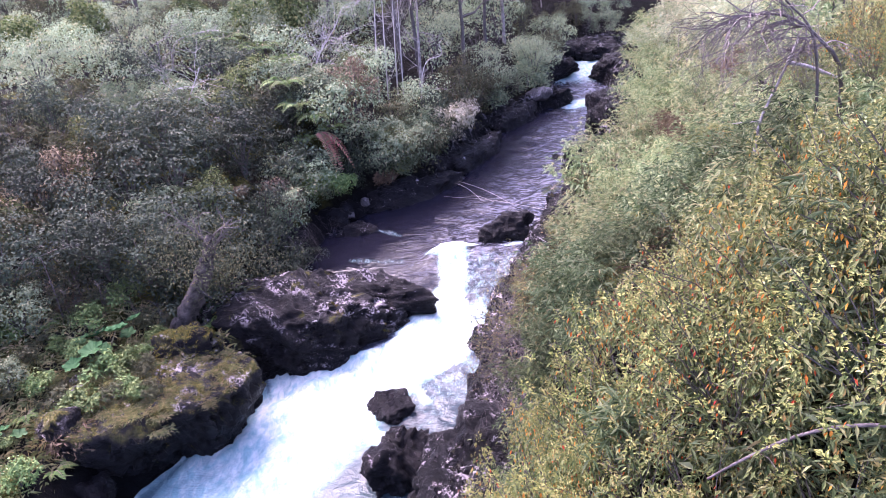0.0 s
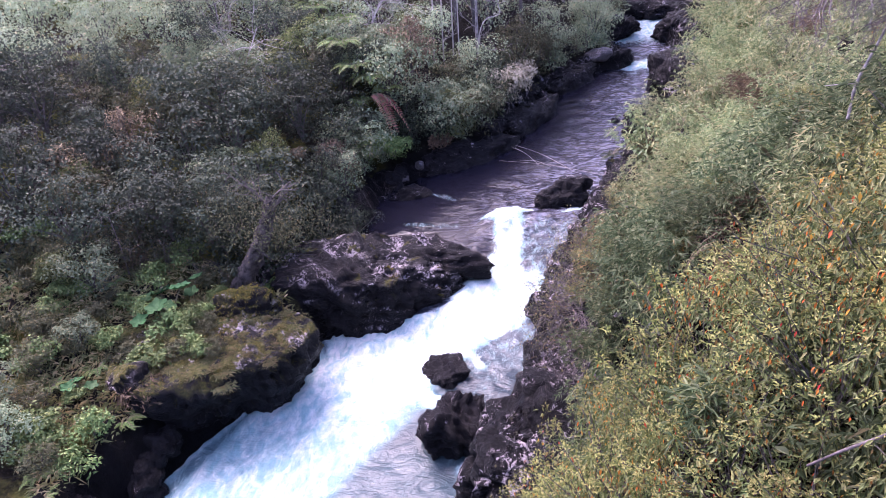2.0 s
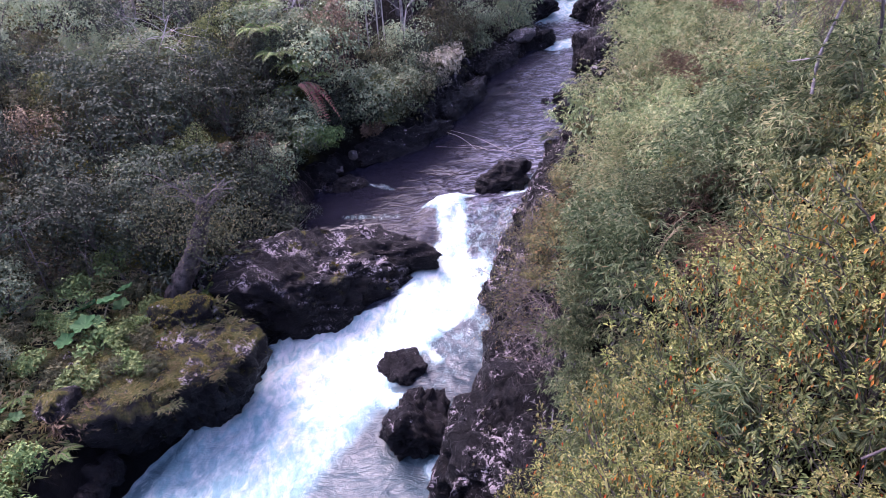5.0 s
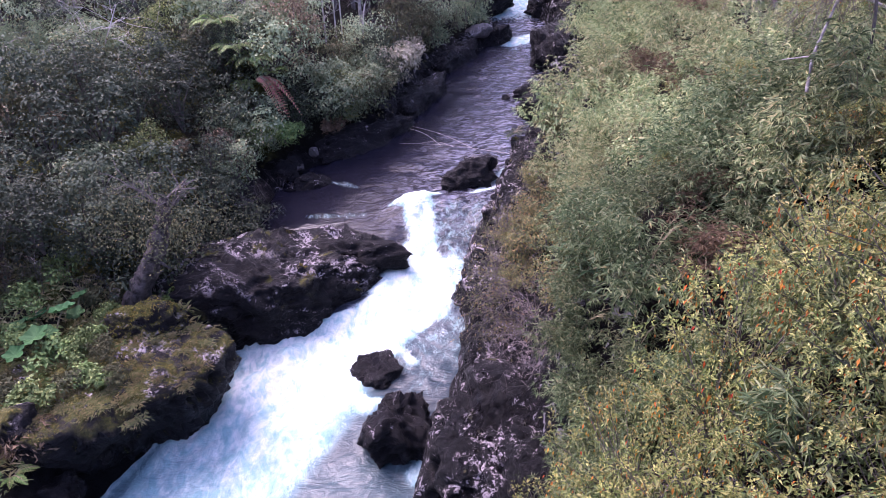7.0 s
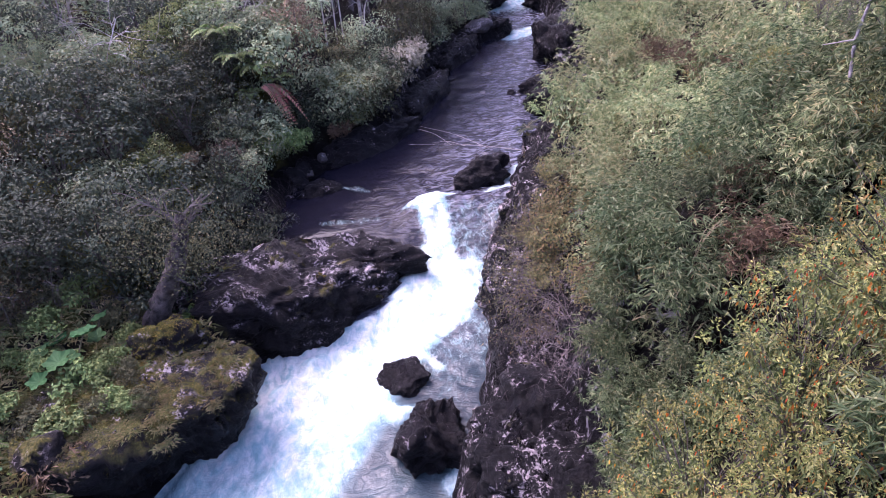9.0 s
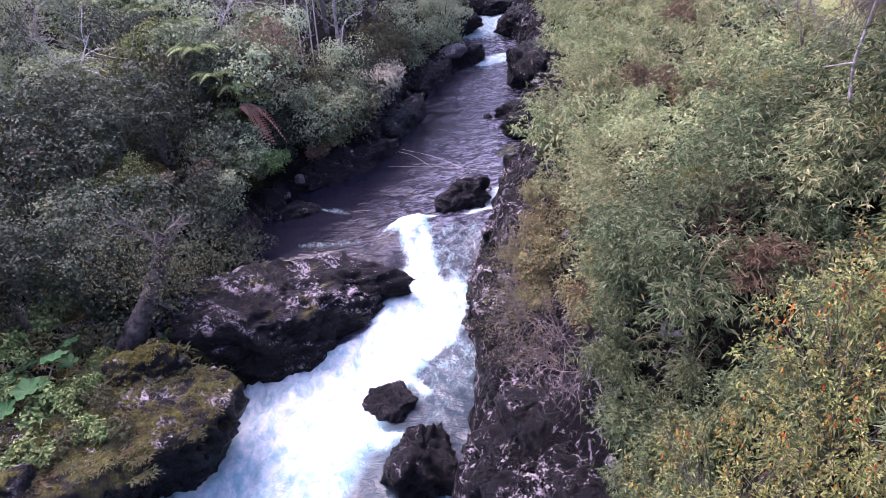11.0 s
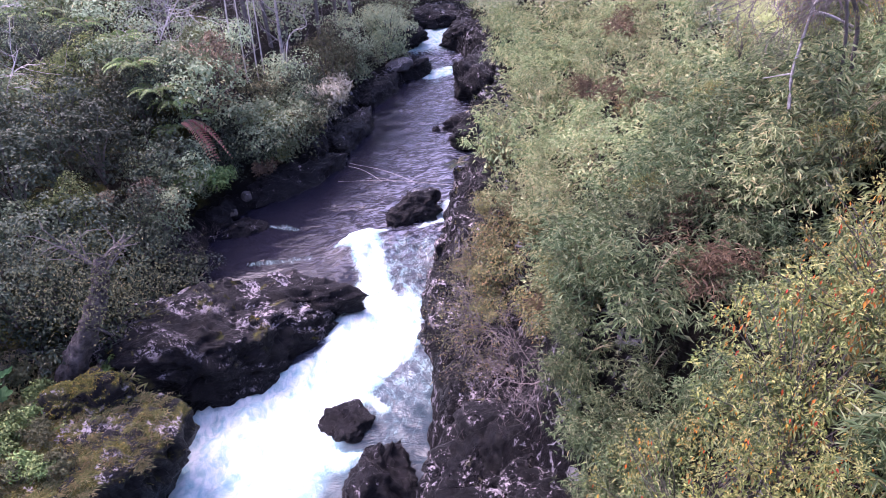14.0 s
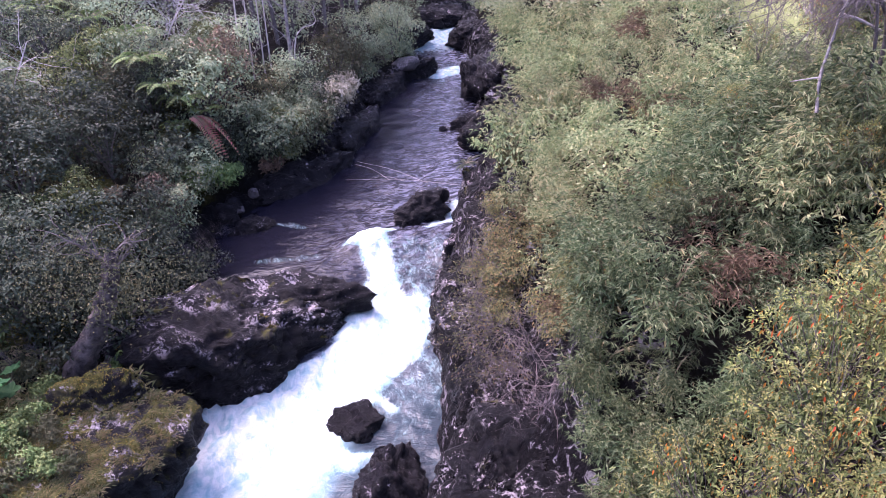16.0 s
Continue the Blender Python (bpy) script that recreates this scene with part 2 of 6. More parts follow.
LEAF_RUST = foliage("rusty_leaf", ((0.0, (0.075, 0.053, 0.036)), (0.5, (0.14, 0.095, 0.06)), (1.0, (0.25, 0.18, 0.11))), 0.6)
LEAF_FERN = foliage("fern_leaf", ((0.0, (0.0575, 0.0978, 0.0299)), (0.6, (0.115, 0.167, 0.0517)), (1.0, (0.196, 0.23, 0.0747))), 0.55)
LEAF_REDFERN = foliage("red_fern_leaf", ((0.0, (0.24, 0.20, 0.09)), (0.5, (0.36, 0.17, 0.12)), (1.0, (0.40, 0.13, 0.12))), 0.5, 0.3)
LEAF_PALEFLOWER = foliage("pale_seed_leaf", ((0.0, (0.20, 0.20, 0.12)), (0.5, (0.42, 0.38, 0.27)), (1.0, (0.58, 0.53, 0.41))), 0.6, 0.3)
LEAF_GUNNERA = foliage("giant_rhubarb_leaf", ((0.0, (0.0182, 0.0624, 0.0182)), (1.0, (0.0325, 0.0936, 0.0286))), 0.7)
LEAF_MOSS = foliage("moss_shoot", ((0.0, (0.0632, 0.0772, 0.0197)), (0.5, (0.141, 0.134, 0.0309)), (0.85, (0.238, 0.162, 0.0393)), (1.0, (0.309, 0.225, 0.0562))), 0.9)
GRASS = foliage("grass_blade", ((0.0, (0.146, 0.163, 0.065)), (0.5, (0.277, 0.26, 0.114)), (0.8, (0.423, 0.325, 0.163)), (1.0, (0.537, 0.39, 0.227))), 0.6)
STEM = bark("cane_stem", (0.10, 0.085, 0.05), (0.22, 0.18, 0.11), 14)
TWIG = bark("dead_twig", (0.06, 0.047, 0.047), (0.17, 0.138, 0.14), 12)
BARK_GREY = bark("grey_bark", (0.10, 0.085, 0.08), (0.32, 0.28, 0.27), 7)
BARK_DARK = bark("dark_bark", (0.035, 0.03, 0.028), (0.11, 0.09, 0.085), 7)
BARK_OLD = bark("old_mossy_bark", (0.008, 0.006, 0.005), (0.105, 0.084, 0.082), 5.5, 0.95, 0.2)
BARK_BIRCH = bark("pale_peeling_bark", (0.07, 0.06, 0.06), (0.30, 0.275, 0.275), 12)
BARK_WEATHERED = bark("weathered_wood", (0.24, 0.21, 0.20), (0.46, 0.42, 0.41), 10)


def rock_material(name, lichen, moss, reach=0.3, dark=(0.0045, 0.004, 0.005), pale=(0.017, 0.0148, 0.0182)):
    """Pitted black basalt with wet facets; flaky pale lichen and moss settle on what faces upwards."""
    m, nt, bs = material(name)
    geo = nt.nodes.new("ShaderNodeNewGeometry")
    sep = nt.nodes.new("ShaderNodeSeparateXYZ")
    nt.links.new(geo.outputs["Normal"], sep.inputs[0])
    n1, n2, n3 = noise_tex(nt, 1.3, 6, 0.6, 0.4), noise_tex(nt, 3.2, 9, 0.72, 0.5), noise_tex(nt, 15, 6, 0.7, 0.3)
    upward = ramp(nt, maths(nt, "ADD", sep.outputs[2], maths(nt, "MULTIPLY", n2, 0.5)), ((0.45, grey(0.0)), (0.95, grey(1.0))))
    lower = ramp(nt, maths(nt, "ADD", sep.outputs[2], maths(nt, "MULTIPLY", n2, 0.5)), ((reach, grey(0.0)), (reach + 0.45, grey(1.0))))
    base = ramp(nt, n3, ((0.3, dark), (0.7, pale)))
    mo_m = maths(nt, "MULTIPLY", upward, ramp(nt, n1, ((0.54 - 0.14 * moss, grey(0.0)), (0.60 - 0.12 * moss, grey(1.0)))))
    mo_c = ramp(nt, n3, ((0.3, (0.028, 0.034, 0.011)), (0.5, (0.08, 0.078, 0.022)), (0.7, (0.16, 0.12, 0.036))))
    flakes = maths(nt, "ADD", maths(nt, "MULTIPLY", n2, 0.65), maths(nt, "MULTIPLY", n3, 0.35))
    li_m = maths(nt, "MULTIPLY", lower, ramp(nt, flakes, ((0.58 - 0.07 * lichen, grey(0.0)), (0.61 - 0.07 * lichen, grey(1.0)))))
    li_c = ramp(nt, n3, ((0.35, (0.13, 0.10, 0.115)), (0.6, (0.42, 0.375, 0.40))))
    n0 = noise_tex(nt, 0.75, 3, 0.5)
    li_m = maths(nt, "MULTIPLY", li_m, ramp(nt, n0, ((0.46, grey(0.0)), (0.53, grey(1.0)))))
    c = mixed(nt, mo_m, base, mo_c)
    c = mixed(nt, li_m, c, li_c)
    nt.links.new(c, bs.inputs["Base Color"])
    wet = ramp(nt, n1, ((0.42, grey(0.65)), (0.62, grey(0.22))))
    nt.links.new(mixed(nt, maths(nt, "MAXIMUM", mo_m, li_m), wet, (0.92, 0.92, 0.92)), bs.inputs["Roughness"])
    bs.inputs["Specular IOR Level"].default_value = 0.17
    bump(nt, maths(nt, "ADD", n2, maths(nt, "MULTIPLY", n3, 0.35)), 1.0, 0.3, bs)
    return m


ROCK_WET = rock_material("wet_black_basalt", 0.1, -1.2, 0.4)
ROCK_LICHEN = rock_material("lichen_basalt", 1.0, -0.35, 0.42)
ROCK_MOSSY = rock_material("mossy_basalt", 0.95, 0.55, 0.72)
ROCK_RIGHT = rock_material("streaked_basalt", 0.75, -0.8, 0.2, (0.003, 0.0028, 0.0036), (0.0095, 0.0085, 0.011))
ROCK_PALE = rock_material("pale_boulder", 0.9, -0.3, 0.3, (0.05, 0.045, 0.045), (0.17, 0.15, 0.155))


def ground_material():
    m, nt, bs = material("forest_floor")
    geo = nt.nodes.new("ShaderNodeNewGeometry")
    sep, pos = nt.nodes.new("ShaderNodeSeparateXYZ"), nt.nodes.new("ShaderNodeSeparateXYZ")
    nt.links.new(geo.outputs["Normal"], sep.inputs[0])
    nt.links.new(geo.outputs["Position"], pos.inputs[0])
    n1, n2, n3 = noise_tex(nt, 0.8, 6, 0.6), noise_tex(nt, 5, 6, 0.7, 0.5), noise_tex(nt, 30, 4, 0.65)
    soil = ramp(nt, n2, ((0.3, (0.008, 0.007, 0.006)), (0.7, (0.021, 0.018, 0.0145))))
    moss = ramp(nt, n2, ((0.3, (0.035, 0.042, 0.013)), (0.55, (0.10, 0.10, 0.028)), (0.75, (0.19, 0.15, 0.045))))
    west = ramp(nt, maths(nt, "MULTIPLY", maths(nt, "ADD", pos.outputs[0], 12.0), 0.1), ((0.45, grey(1.0)), (0.65, grey(0.0))))
    c = mixed(nt, maths(nt, "MULTIPLY", west, ramp(nt, n1, ((0.46, grey(0.0)), (0.58, grey(1.0))))), soil, moss)
    rock = ramp(nt, n2, ((0.3, (0.003, 0.0028, 0.0036)), (0.7, (0.0095, 0.0085, 0.011))))
    streak = ramp(nt, noise_tex(nt, 3.6, 8, 0.72, 0.9), ((0.55, grey(0.0)), (0.59, grey(0.75))))
    east = ramp(nt, maths(nt, "MULTIPLY", maths(nt, "ADD", pos.outputs[0], 6.0), 0.1), ((0.25, grey(0.0)), (0.4, grey(1.0))))
    rock = mixed(nt, maths(nt, "MULTIPLY", streak, east), rock, (0.26, 0.245, 0.275))
    at = nt.nodes.new("ShaderNodeAttribute")
    at.attribute_name = "bare"
    steep = ramp(nt, maths(nt, "ADD", sep.outputs[2], maths(nt, "MULTIPLY", n3, 0.15)), ((0.50, grey(1.0)), (0.70, grey(0.0))))
    steep = maths(nt, "MAXIMUM", steep, ramp(nt, maths(nt, "ADD", at.outputs["Fac"], maths(nt, "MULTIPLY", n2, 0.6)), ((0.6, grey(0.0)), (0.9, grey(1.0)))))
    c = mixed(nt, steep, c, rock)
    field = ramp(nt, maths(nt, "ADD", maths(nt, "MULTIPLY", pos.outputs[2], 0.1), maths(nt, "MULTIPLY", n1, 0.06)), ((0.875, grey(0.0)), (0.905, grey(1.0))))
    right = ramp(nt, maths(nt, "MULTIPLY", pos.outputs[0], 0.1), ((0.35, grey(0.0)), (0.5, grey(1.0))))
    lawn = ramp(nt, n2, ((0.3, (0.22, 0.27, 0.09)), (0.7, (0.42, 0.45, 0.20))))
    c = mixed(nt, maths(nt, "MULTIPLY", field, right), c, lawn)
    nt.links.new(c, bs.inputs["Base Color"])
    nt.links.new(ramp(nt, steep, ((0.0, grey(0.95)), (1.0, grey(0.5)))), bs.inputs["Roughness"])
    bs.inputs["Specular IOR Level"].default_value = 0.09
    bump(nt, maths(nt, "ADD", n2, maths(nt, "MULTIPLY", n3, 0.5)), 1.0, 0.4, bs)
    return m


def water_material():
    m, nt, bs = material("river_water")
    at = nt.nodes.new("ShaderNodeAttribute")
    at.attribute_name = "foam"
    geo = nt.nodes.new("ShaderNodeNewGeometry")
    mp = node(nt, "ShaderNodeMapping", Scale=(1.5, 0.9, 1.0))
    nt.links.new(geo.outputs["Position"], mp.inputs[0])
    v = mp.outputs[0]
    n1, n2, n3 = noise_tex(nt, 1.1, 8, 0.66, 2.4, v), noise_tex(nt, 3.6, 6, 0.68, 1.8, v), noise_tex(nt, 2.2, 5, 0.6, 0.8, v)
    torn = ramp(nt, at.outputs["Fac"], ((0.0, grey(0.12)), (0.2, grey(1.0))))
    f = maths(nt, "ADD", at.outputs["Fac"], maths(nt, "MULTIPLY", torn, maths(nt, "MULTIPLY", maths(nt, "SUBTRACT", maths(nt, "ADD", maths(nt, "MULTIPLY", n1, 0.6), maths(nt, "MULTIPLY", n2, 0.4)), 0.5), 1.5)))
    mask = ramp(nt, f, ((0.26, grey(0.0)), (0.42, grey(0.13)), (0.54, grey(0.5)), (0.76, grey(1.0))))
    line = maths(nt, "ABSOLUTE", maths(nt, "SUBTRACT", noise_tex(nt, 1.2, 5, 0.6, 0.5, v), 0.5))
    thin = maths(nt, "MULTIPLY", ramp(nt, line, ((0.0, grey(1.0)), (0.024, grey(0.0)))), ramp(nt, maths(nt, "ADD", at.outputs["Fac"], maths(nt, "MULTIPLY", n3, 0.9)), ((0.80, grey(0.0)), (1.05, grey(0.5)))))
    mask = maths(nt, "MAXIMUM", mask, thin)
    air_sheen_at = nt.nodes.new("ShaderNodeAttribute")
    air_sheen_at.attribute_name = "air_and_sheen"
    pos = nt.nodes.new("ShaderNodeSeparateXYZ")
    nt.links.new(geo.outputs["Position"], pos.inputs[0])
    # upstream this mask carries painted sky reflection, broken into ripple bands
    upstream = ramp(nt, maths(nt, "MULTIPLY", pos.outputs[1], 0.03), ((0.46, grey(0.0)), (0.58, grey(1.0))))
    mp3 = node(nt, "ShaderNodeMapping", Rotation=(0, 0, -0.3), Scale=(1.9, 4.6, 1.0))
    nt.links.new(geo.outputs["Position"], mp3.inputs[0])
    sheen_crest = ramp(nt, noise_tex(nt, 1.0, 6, 0.65, 1.4, mp3.outputs[0]), ((0.46, grey(0.0)), (0.60, grey(1.0))))
    aired_sheen = mixed(nt, upstream, air_sheen_at.outputs["Color"], mixed(nt, 1.0, air_sheen_at.outputs["Color"], sheen_crest, "MULTIPLY"))
    deep = mixed(nt, aired_sheen, (0.008, 0.0078, 0.013), mixed(nt, upstream, (0.125, 0.225, 0.255), (0.235, 0.24, 0.31)))
    white = mixed(nt, ramp(nt, maths(nt, "ADD", n3, maths(nt, "MULTIPLY", at.outputs["Fac"], -0.25)), ((0.17, grey(0.0)), (0.45, grey(1.0)))), (0.50, 0.515, 0.51), (0.23, 0.37, 0.385))
    churn = ramp(nt, noise_tex(nt, 2.4, 6, 0.62, 1.2, v), ((0.36, (0.70, 0.81, 0.805)), (0.60, (1.0, 1.0, 1.0))))
    white = mixed(nt, 1.0, white, churn, "MULTIPLY")
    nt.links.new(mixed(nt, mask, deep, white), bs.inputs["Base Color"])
    nt.links.new(ramp(nt, mask, ((0.0, grey(0.1)), (0.5, grey(0.75)))), bs.inputs["Roughness"])
    bs.inputs["IOR"].default_value = 1.33
    bs.inputs["Specular IOR Level"].default_value = 0.36
    mp2 = node(nt, "ShaderNodeMapping", Scale=(1.0, 1.9, 1.0))
    nt.links.new(geo.outputs["Position"], mp2.inputs[0])
    rip = maths(nt, "ADD", noise_tex(nt, 1.1, 4, 0.55, 2.2, mp2.outputs[0]), maths(nt, "MULTIPLY", noise_tex(nt, 4.5, 4, 0.6, 1.2, mp2.outputs[0]), 0.3))
    bump(nt, rip, 1.0, 0.09, bs)
    calm_at = nt.nodes.new("ShaderNodeAttribute")
    calm_at.attribute_name = "ripple"
    nt.links.new(calm_at.outputs["Fac"], [n for n in nt.nodes if n.bl_idname == "ShaderNodeBump"][0].inputs["Strength"])
    return m


def grass_field_colour():
    return ((0.0, (0.24, 0.29, 0.09)), (0.6, (0.40, 0.44, 0.17)), (1.0, (0.52, 0.49, 0.25)))


GRASS_FIELD = foliage("meadow_blade", grass_field_colour(), 0.6)
GROUND, WATER = ground_material(), water_material()

# ---------------------------------------------------------------- ground and river
def grown(a, b, d, far, ratio=1.22):
    core = list(np.arange(a, b + 1e-6, d))
    lo, hi, s = [], [], d
    while (hi[-1] if hi else b) < far:
        s *= ratio
        hi.append((hi[-1] if hi else b) + s)
        lo.append((lo[-1] if lo else a) - s)
    return np.array(lo[::-1] + core + hi)


def grid_faces(ni, nj):
    i, j = np.meshgrid(np.arange(ni - 1), np.arange(nj - 1), indexing="ij")
    a = i * nj + j
    return np.stack([a, a + nj, a + nj + 1, a + 1], -1).reshape(-1, 4)


gx, gy = np.meshgrid(grown(-16, 13, 0.19, 2500), grown(5, 56, 0.19, 2500), indexing="ij")
terrain = new("ground", np_mesh("ground", np.stack([gx, gy, ground(gx, gy)], -1).reshape(-1, 3), grid_faces(*gx.shape), GROUND, True))
terrain.data.attributes.new("bare", "FLOAT", "POINT").data.foreach_set("value", bare(gx, gy).ravel())
tagged(terrain, "dark soil, moss and steep black rock sloping to the river", "ground", kind="structure")

FOAM_Y = (4, 10, 11.5, 13.5, 15, 16, 17, 18, 19, 20)
FOAM_L = (-9.9, -9.7, -9.2, -8.4, -7.2, -6.6, -6.9, -3.6, -2.2, -2.0)
FOAM_R = (-6.3, -5.6, -4.6, -3.5, -2.9, -2.1, -1.0, -0.1, 0.4, 0.5)


def near_line(x, y, pts):
    """Distance from a polyline, less its half-width."""
    best = np.full(x.shape, 99.0)
    for (xa, ya, wa), (xb, yb, wb) in zip(pts, pts[1:]):
        t = np.clip(((x - xa) * (xb - xa) + (y - ya) * (yb - ya)) / ((xb - xa) ** 2 + (yb - ya) ** 2), 0, 1)
        best = np.minimum(best, np.hypot(x - xa - t * (xb - xa), y - ya - t * (yb - ya)) - (wa + t * (wb - wa)))
    return best


def foam(x, y):
    lip = step(0.25, -0.4, near_line(x, y, ((-2.1, 22.5, 0.1), (-1.6, 22.6, 0.35), (-0.9, 23.1, 0.45), (-0.3, 23.2, 0.3))))
    ch = step(0.35, -0.4, near_line(x, y, ((-1.1, 22.8, 0.55), (-1.0, 21.8, 0.55), (-1.0, 20.6, 0.5), (-1.3, 19.6, 0.9), (-1.4, 18.6, 1.5))))
    fall = step(0.25, -0.3, near_line(x, y, ((2.5, 24.5, 0.3), (1.9, 23.5, 0.4), (1.1, 22.9, 0.25))))
    wide = np.minimum(step(-0.3, 0.4, x - np.interp(y, FOAM_Y, FOAM_L)), step(-0.5, 0.7, np.interp(y, FOAM_Y, FOAM_R) - x)) * step(20.6, 19.2, y)
    wide = wide * (0.60 + 0.40 * step(12.0, 15.5, y))
    veil = (0.24 + 0.16 * step(14.5, 16.5, y)) * step(10.5, 12.0, y) * step(18.5, 17, y) * step(-3.0, -2.0, x)
    low = 0.20 * step(14, 12, y) * step(-6.5, -4.5, x) + 0.34 * step(20, 18, y) * step(-4.5, -7, x)
    splash = 0.8 * step(0.3, -0.1, near_line(x, y, ((-2.0, 14.2, 0.05), (-3.0, 14.2, 0.18), (-3.6, 14.9, 0.12)))) + 0.8 * step(0.25, -0.1, near_line(x, y, ((-3.4, 15.4, 0.05), (-2.9, 16.1, 0.12), (-2.0, 16.1, 0.12), (-1.6, 15.6, 0.05))))
    spill = 0.75 * step(0.3, -0.1, near_line(x, y, ((-1.15, 12.9, 0.05), (-1.35, 12.3, 0.12), (-1.75, 11.9, 0.2))))
    edge = 0.62 * step(0.35, 0.0, x - bank_left(y) - 0.15) * step(9, 10, y) * step(17.5, 16.5, y)
    curl = 0.5 * step(0.3, -0.1, near_line(x, y, ((-4.3, 25.0, 0.02), (-3.8, 24.8, 0.12), (-3.3, 24.4, 0.02)))) + 0.42 * step(0.4, -0.1, near_line(x, y, ((-5.0, 22.6, 0.02), (-4.0, 22.4, 0.08), (-3.0, 22.3, 0.02))))
    # first term lightens the right half upstream, in place of reflected sky
    upper = 0.15 * step(20, 22, y) * step(-1.5, 2.0, x - 0.22 * (y - 24)) + 0.08 * step(36, 40, y) + 0.5 * step(0.8, 0.2, near_line(x, y, ((5.6, 40.6, 0.3), (6.9, 40.9, 0.3)))) + 0.5 * step(44, 47, y)
    mid = 0.36 * step(18.0, 19.5, y) * step(23, 22, y) * step(-2.5, -1.0, x)
    return np.maximum.reduce([0.97 * lip, ch, 0.9 * fall, wide, veil, low, splash, spill, edge, curl, upper, mid])


u, wy = np.meshgrid(np.linspace(0, 1, 100), np.concatenate([np.arange(-40, 1, 1.0), np.arange(1, 27, 0.11), np.arange(27, 66, 0.2)]), indexing="ij")
wx = (bank_left(wy) - 0.9) * (1 - u) + (bank_right(wy) + 0.9) * u
fo = foam(wx, wy)
turb = 0.34 * fbm(wx * 1.5, wy * 1.1, 41, 5) + 0.10 * np.abs(fbm(wx * 4, wy * 3, 47, 3))
calm = 0.13 * (0.35 - np.abs(fbm(wx * 0.75 + 0.35 * wy, wy * 1.15, 53, 4))) + 0.035 * fbm(wx * 2.1, wy * 2.9, 57, 3)
calm = calm * (1 - 0.7 * step(20.5, 22, wy) * step(0.5, -3.5, wx - 0.22 * (wy - 24)))
boil = np.clip(fo - 0.35, 0, 1) * 1.5
hump = 0.28 * np.exp(-((wy - 22.6) / 0.5) ** 2) * step(-2.6, -1.6, wx) - 0.18 * np.exp(-((wy - 21.3) / 0.6) ** 2) * step(-2, -1, wx) * step(1.2, 0.6, wx)
chop = (0.008 + 0.012 * step(24, 29, wy)) * np.sin(4.6 * (wy + 0.3 * wx) + 9.0 * fbm(wx * 0.7, wy * 0.7, 61, 4)) * step(-0.15, 0.35, fbm(wx * 0.5, wy * 0.3, 63, 3) + 0.12) * step(20, 24, wy) * (0.25 + 0.75 * step(-4.5, 0, wx - 0.22 * (wy - 24)))
wz = water_level(wy) + boil * turb + calm + hump + chop
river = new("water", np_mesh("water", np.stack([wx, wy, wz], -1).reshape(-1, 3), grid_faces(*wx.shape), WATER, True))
river.data.attributes.new("foam", "FLOAT", "POINT").data.foreach_set("value", fo.ravel())
# second term paints sky reflection on the upstream right side; others are aeration
air_sheen = np.maximum.reduce([0.9 * step(21, 18, wy) * np.clip(fo * 1.7, 0.2, 1) * (1 - 0.75 * step(-2.9, -2.2, wx) * step(12.6, 13.2, wy) * step(18.5, 17, wy)), 0.75 * step(20, 23, wy) * (0.6 + 0.4 * step(36, 42, wy)) * step(-2.2, 2.2, 0.9 * fbm(wx * 0.3, wy * 0.3, 69, 3) + wx - bank_left(wy) - 0.55 * (bank_right(wy) - bank_left(wy))), 0.05 * step(22, 19, wy)]) * (1 - 0.35 * step(-5.4, -4.0, wx) * step(13.8, 12.4, wy))
river.data.attributes.new("air_and_sheen", "FLOAT", "POINT").data.foreach_set("value", air_sheen.ravel())
mids = 0.5 * (bank_left(wy) + bank_right(wy))
sunny = step(-2.0, 1.6, wx - mids + 1.3 * fbm(wx * 0.22, wy * 0.22, 67, 3) + 0.6 * step(29, 24, wy))
river.data.attributes.new("ripple", "FLOAT", "POINT").data.foreach_set("value", np.where(wy > 20, 0.22 + 0.78 * sunny, 0.6).ravel())
tagged(river, "dark river breaking into white foaming rapids between rocks", "water", kind="structure")


# ---------------------------------------------------------------- rocks
def rock(name, label, at, half, turn, seed, mat, cuts=7, sub=4, rough=0.12, box=3.0, group=""):
    """A broken boulder: a rounded block cut by planes, then roughened. half: half sizes; at: its centre."""
    r = np.random.default_rng(seed)
    bm = bmesh.new()
    bmesh.ops.create_icosphere(bm, subdivisions=sub, radius=1)
    me = bpy.data.meshes.new(name)
    bm.to_mesh(me)
    bm.free()
    v = np.empty(len(me.vertices) * 3)
    me.vertices.foreach_get("co", v)
    v = v.reshape(-1, 3)
    d = unit(v)
    v = d / (np.sum(np.abs(d) ** box, 1, keepdims=True) ** (1 / box))
    for _ in range(cuts * 3):
        n = unit(r.normal(size=3) * (1, 1, 0.8))
        over = np.maximum(v @ n - r.uniform(0.66, 1.02), 0)
        v = v - over[:, None] * n
    k = float(np.mean(half))
    off = r.uniform(-50, 50, 3)
    size = np.array(half)
    for i in range(len(v)):
        q = Vector(v[i] * size + off)
        a = noise.fractal(q * (1.1 / k), 0.9, 2.1, 5) * rough * 1.3
        fine = (0.35 - abs(noise.noise(q * 1.4))) * 0.42 + (0.3 - abs(noise.noise(q * 3.4))) * 0.26 + noise.fractal(q * 6.5, 0.6, 2.1, 3) * 0.1
        a += fine * min(1.0, k) / k
        v[i] += d[i] * a
    me.vertices.foreach_set("co", (v * size).ravel())
    me.polygons.foreach_set("use_smooth", np.full(len(me.polygons), True))
    me.update()
    me.materials.append(mat)
    ob = new(name, me)
    ob.matrix_world = pose(*at, 0, 0, turn)
    return tagged(ob, label, "rock", group)


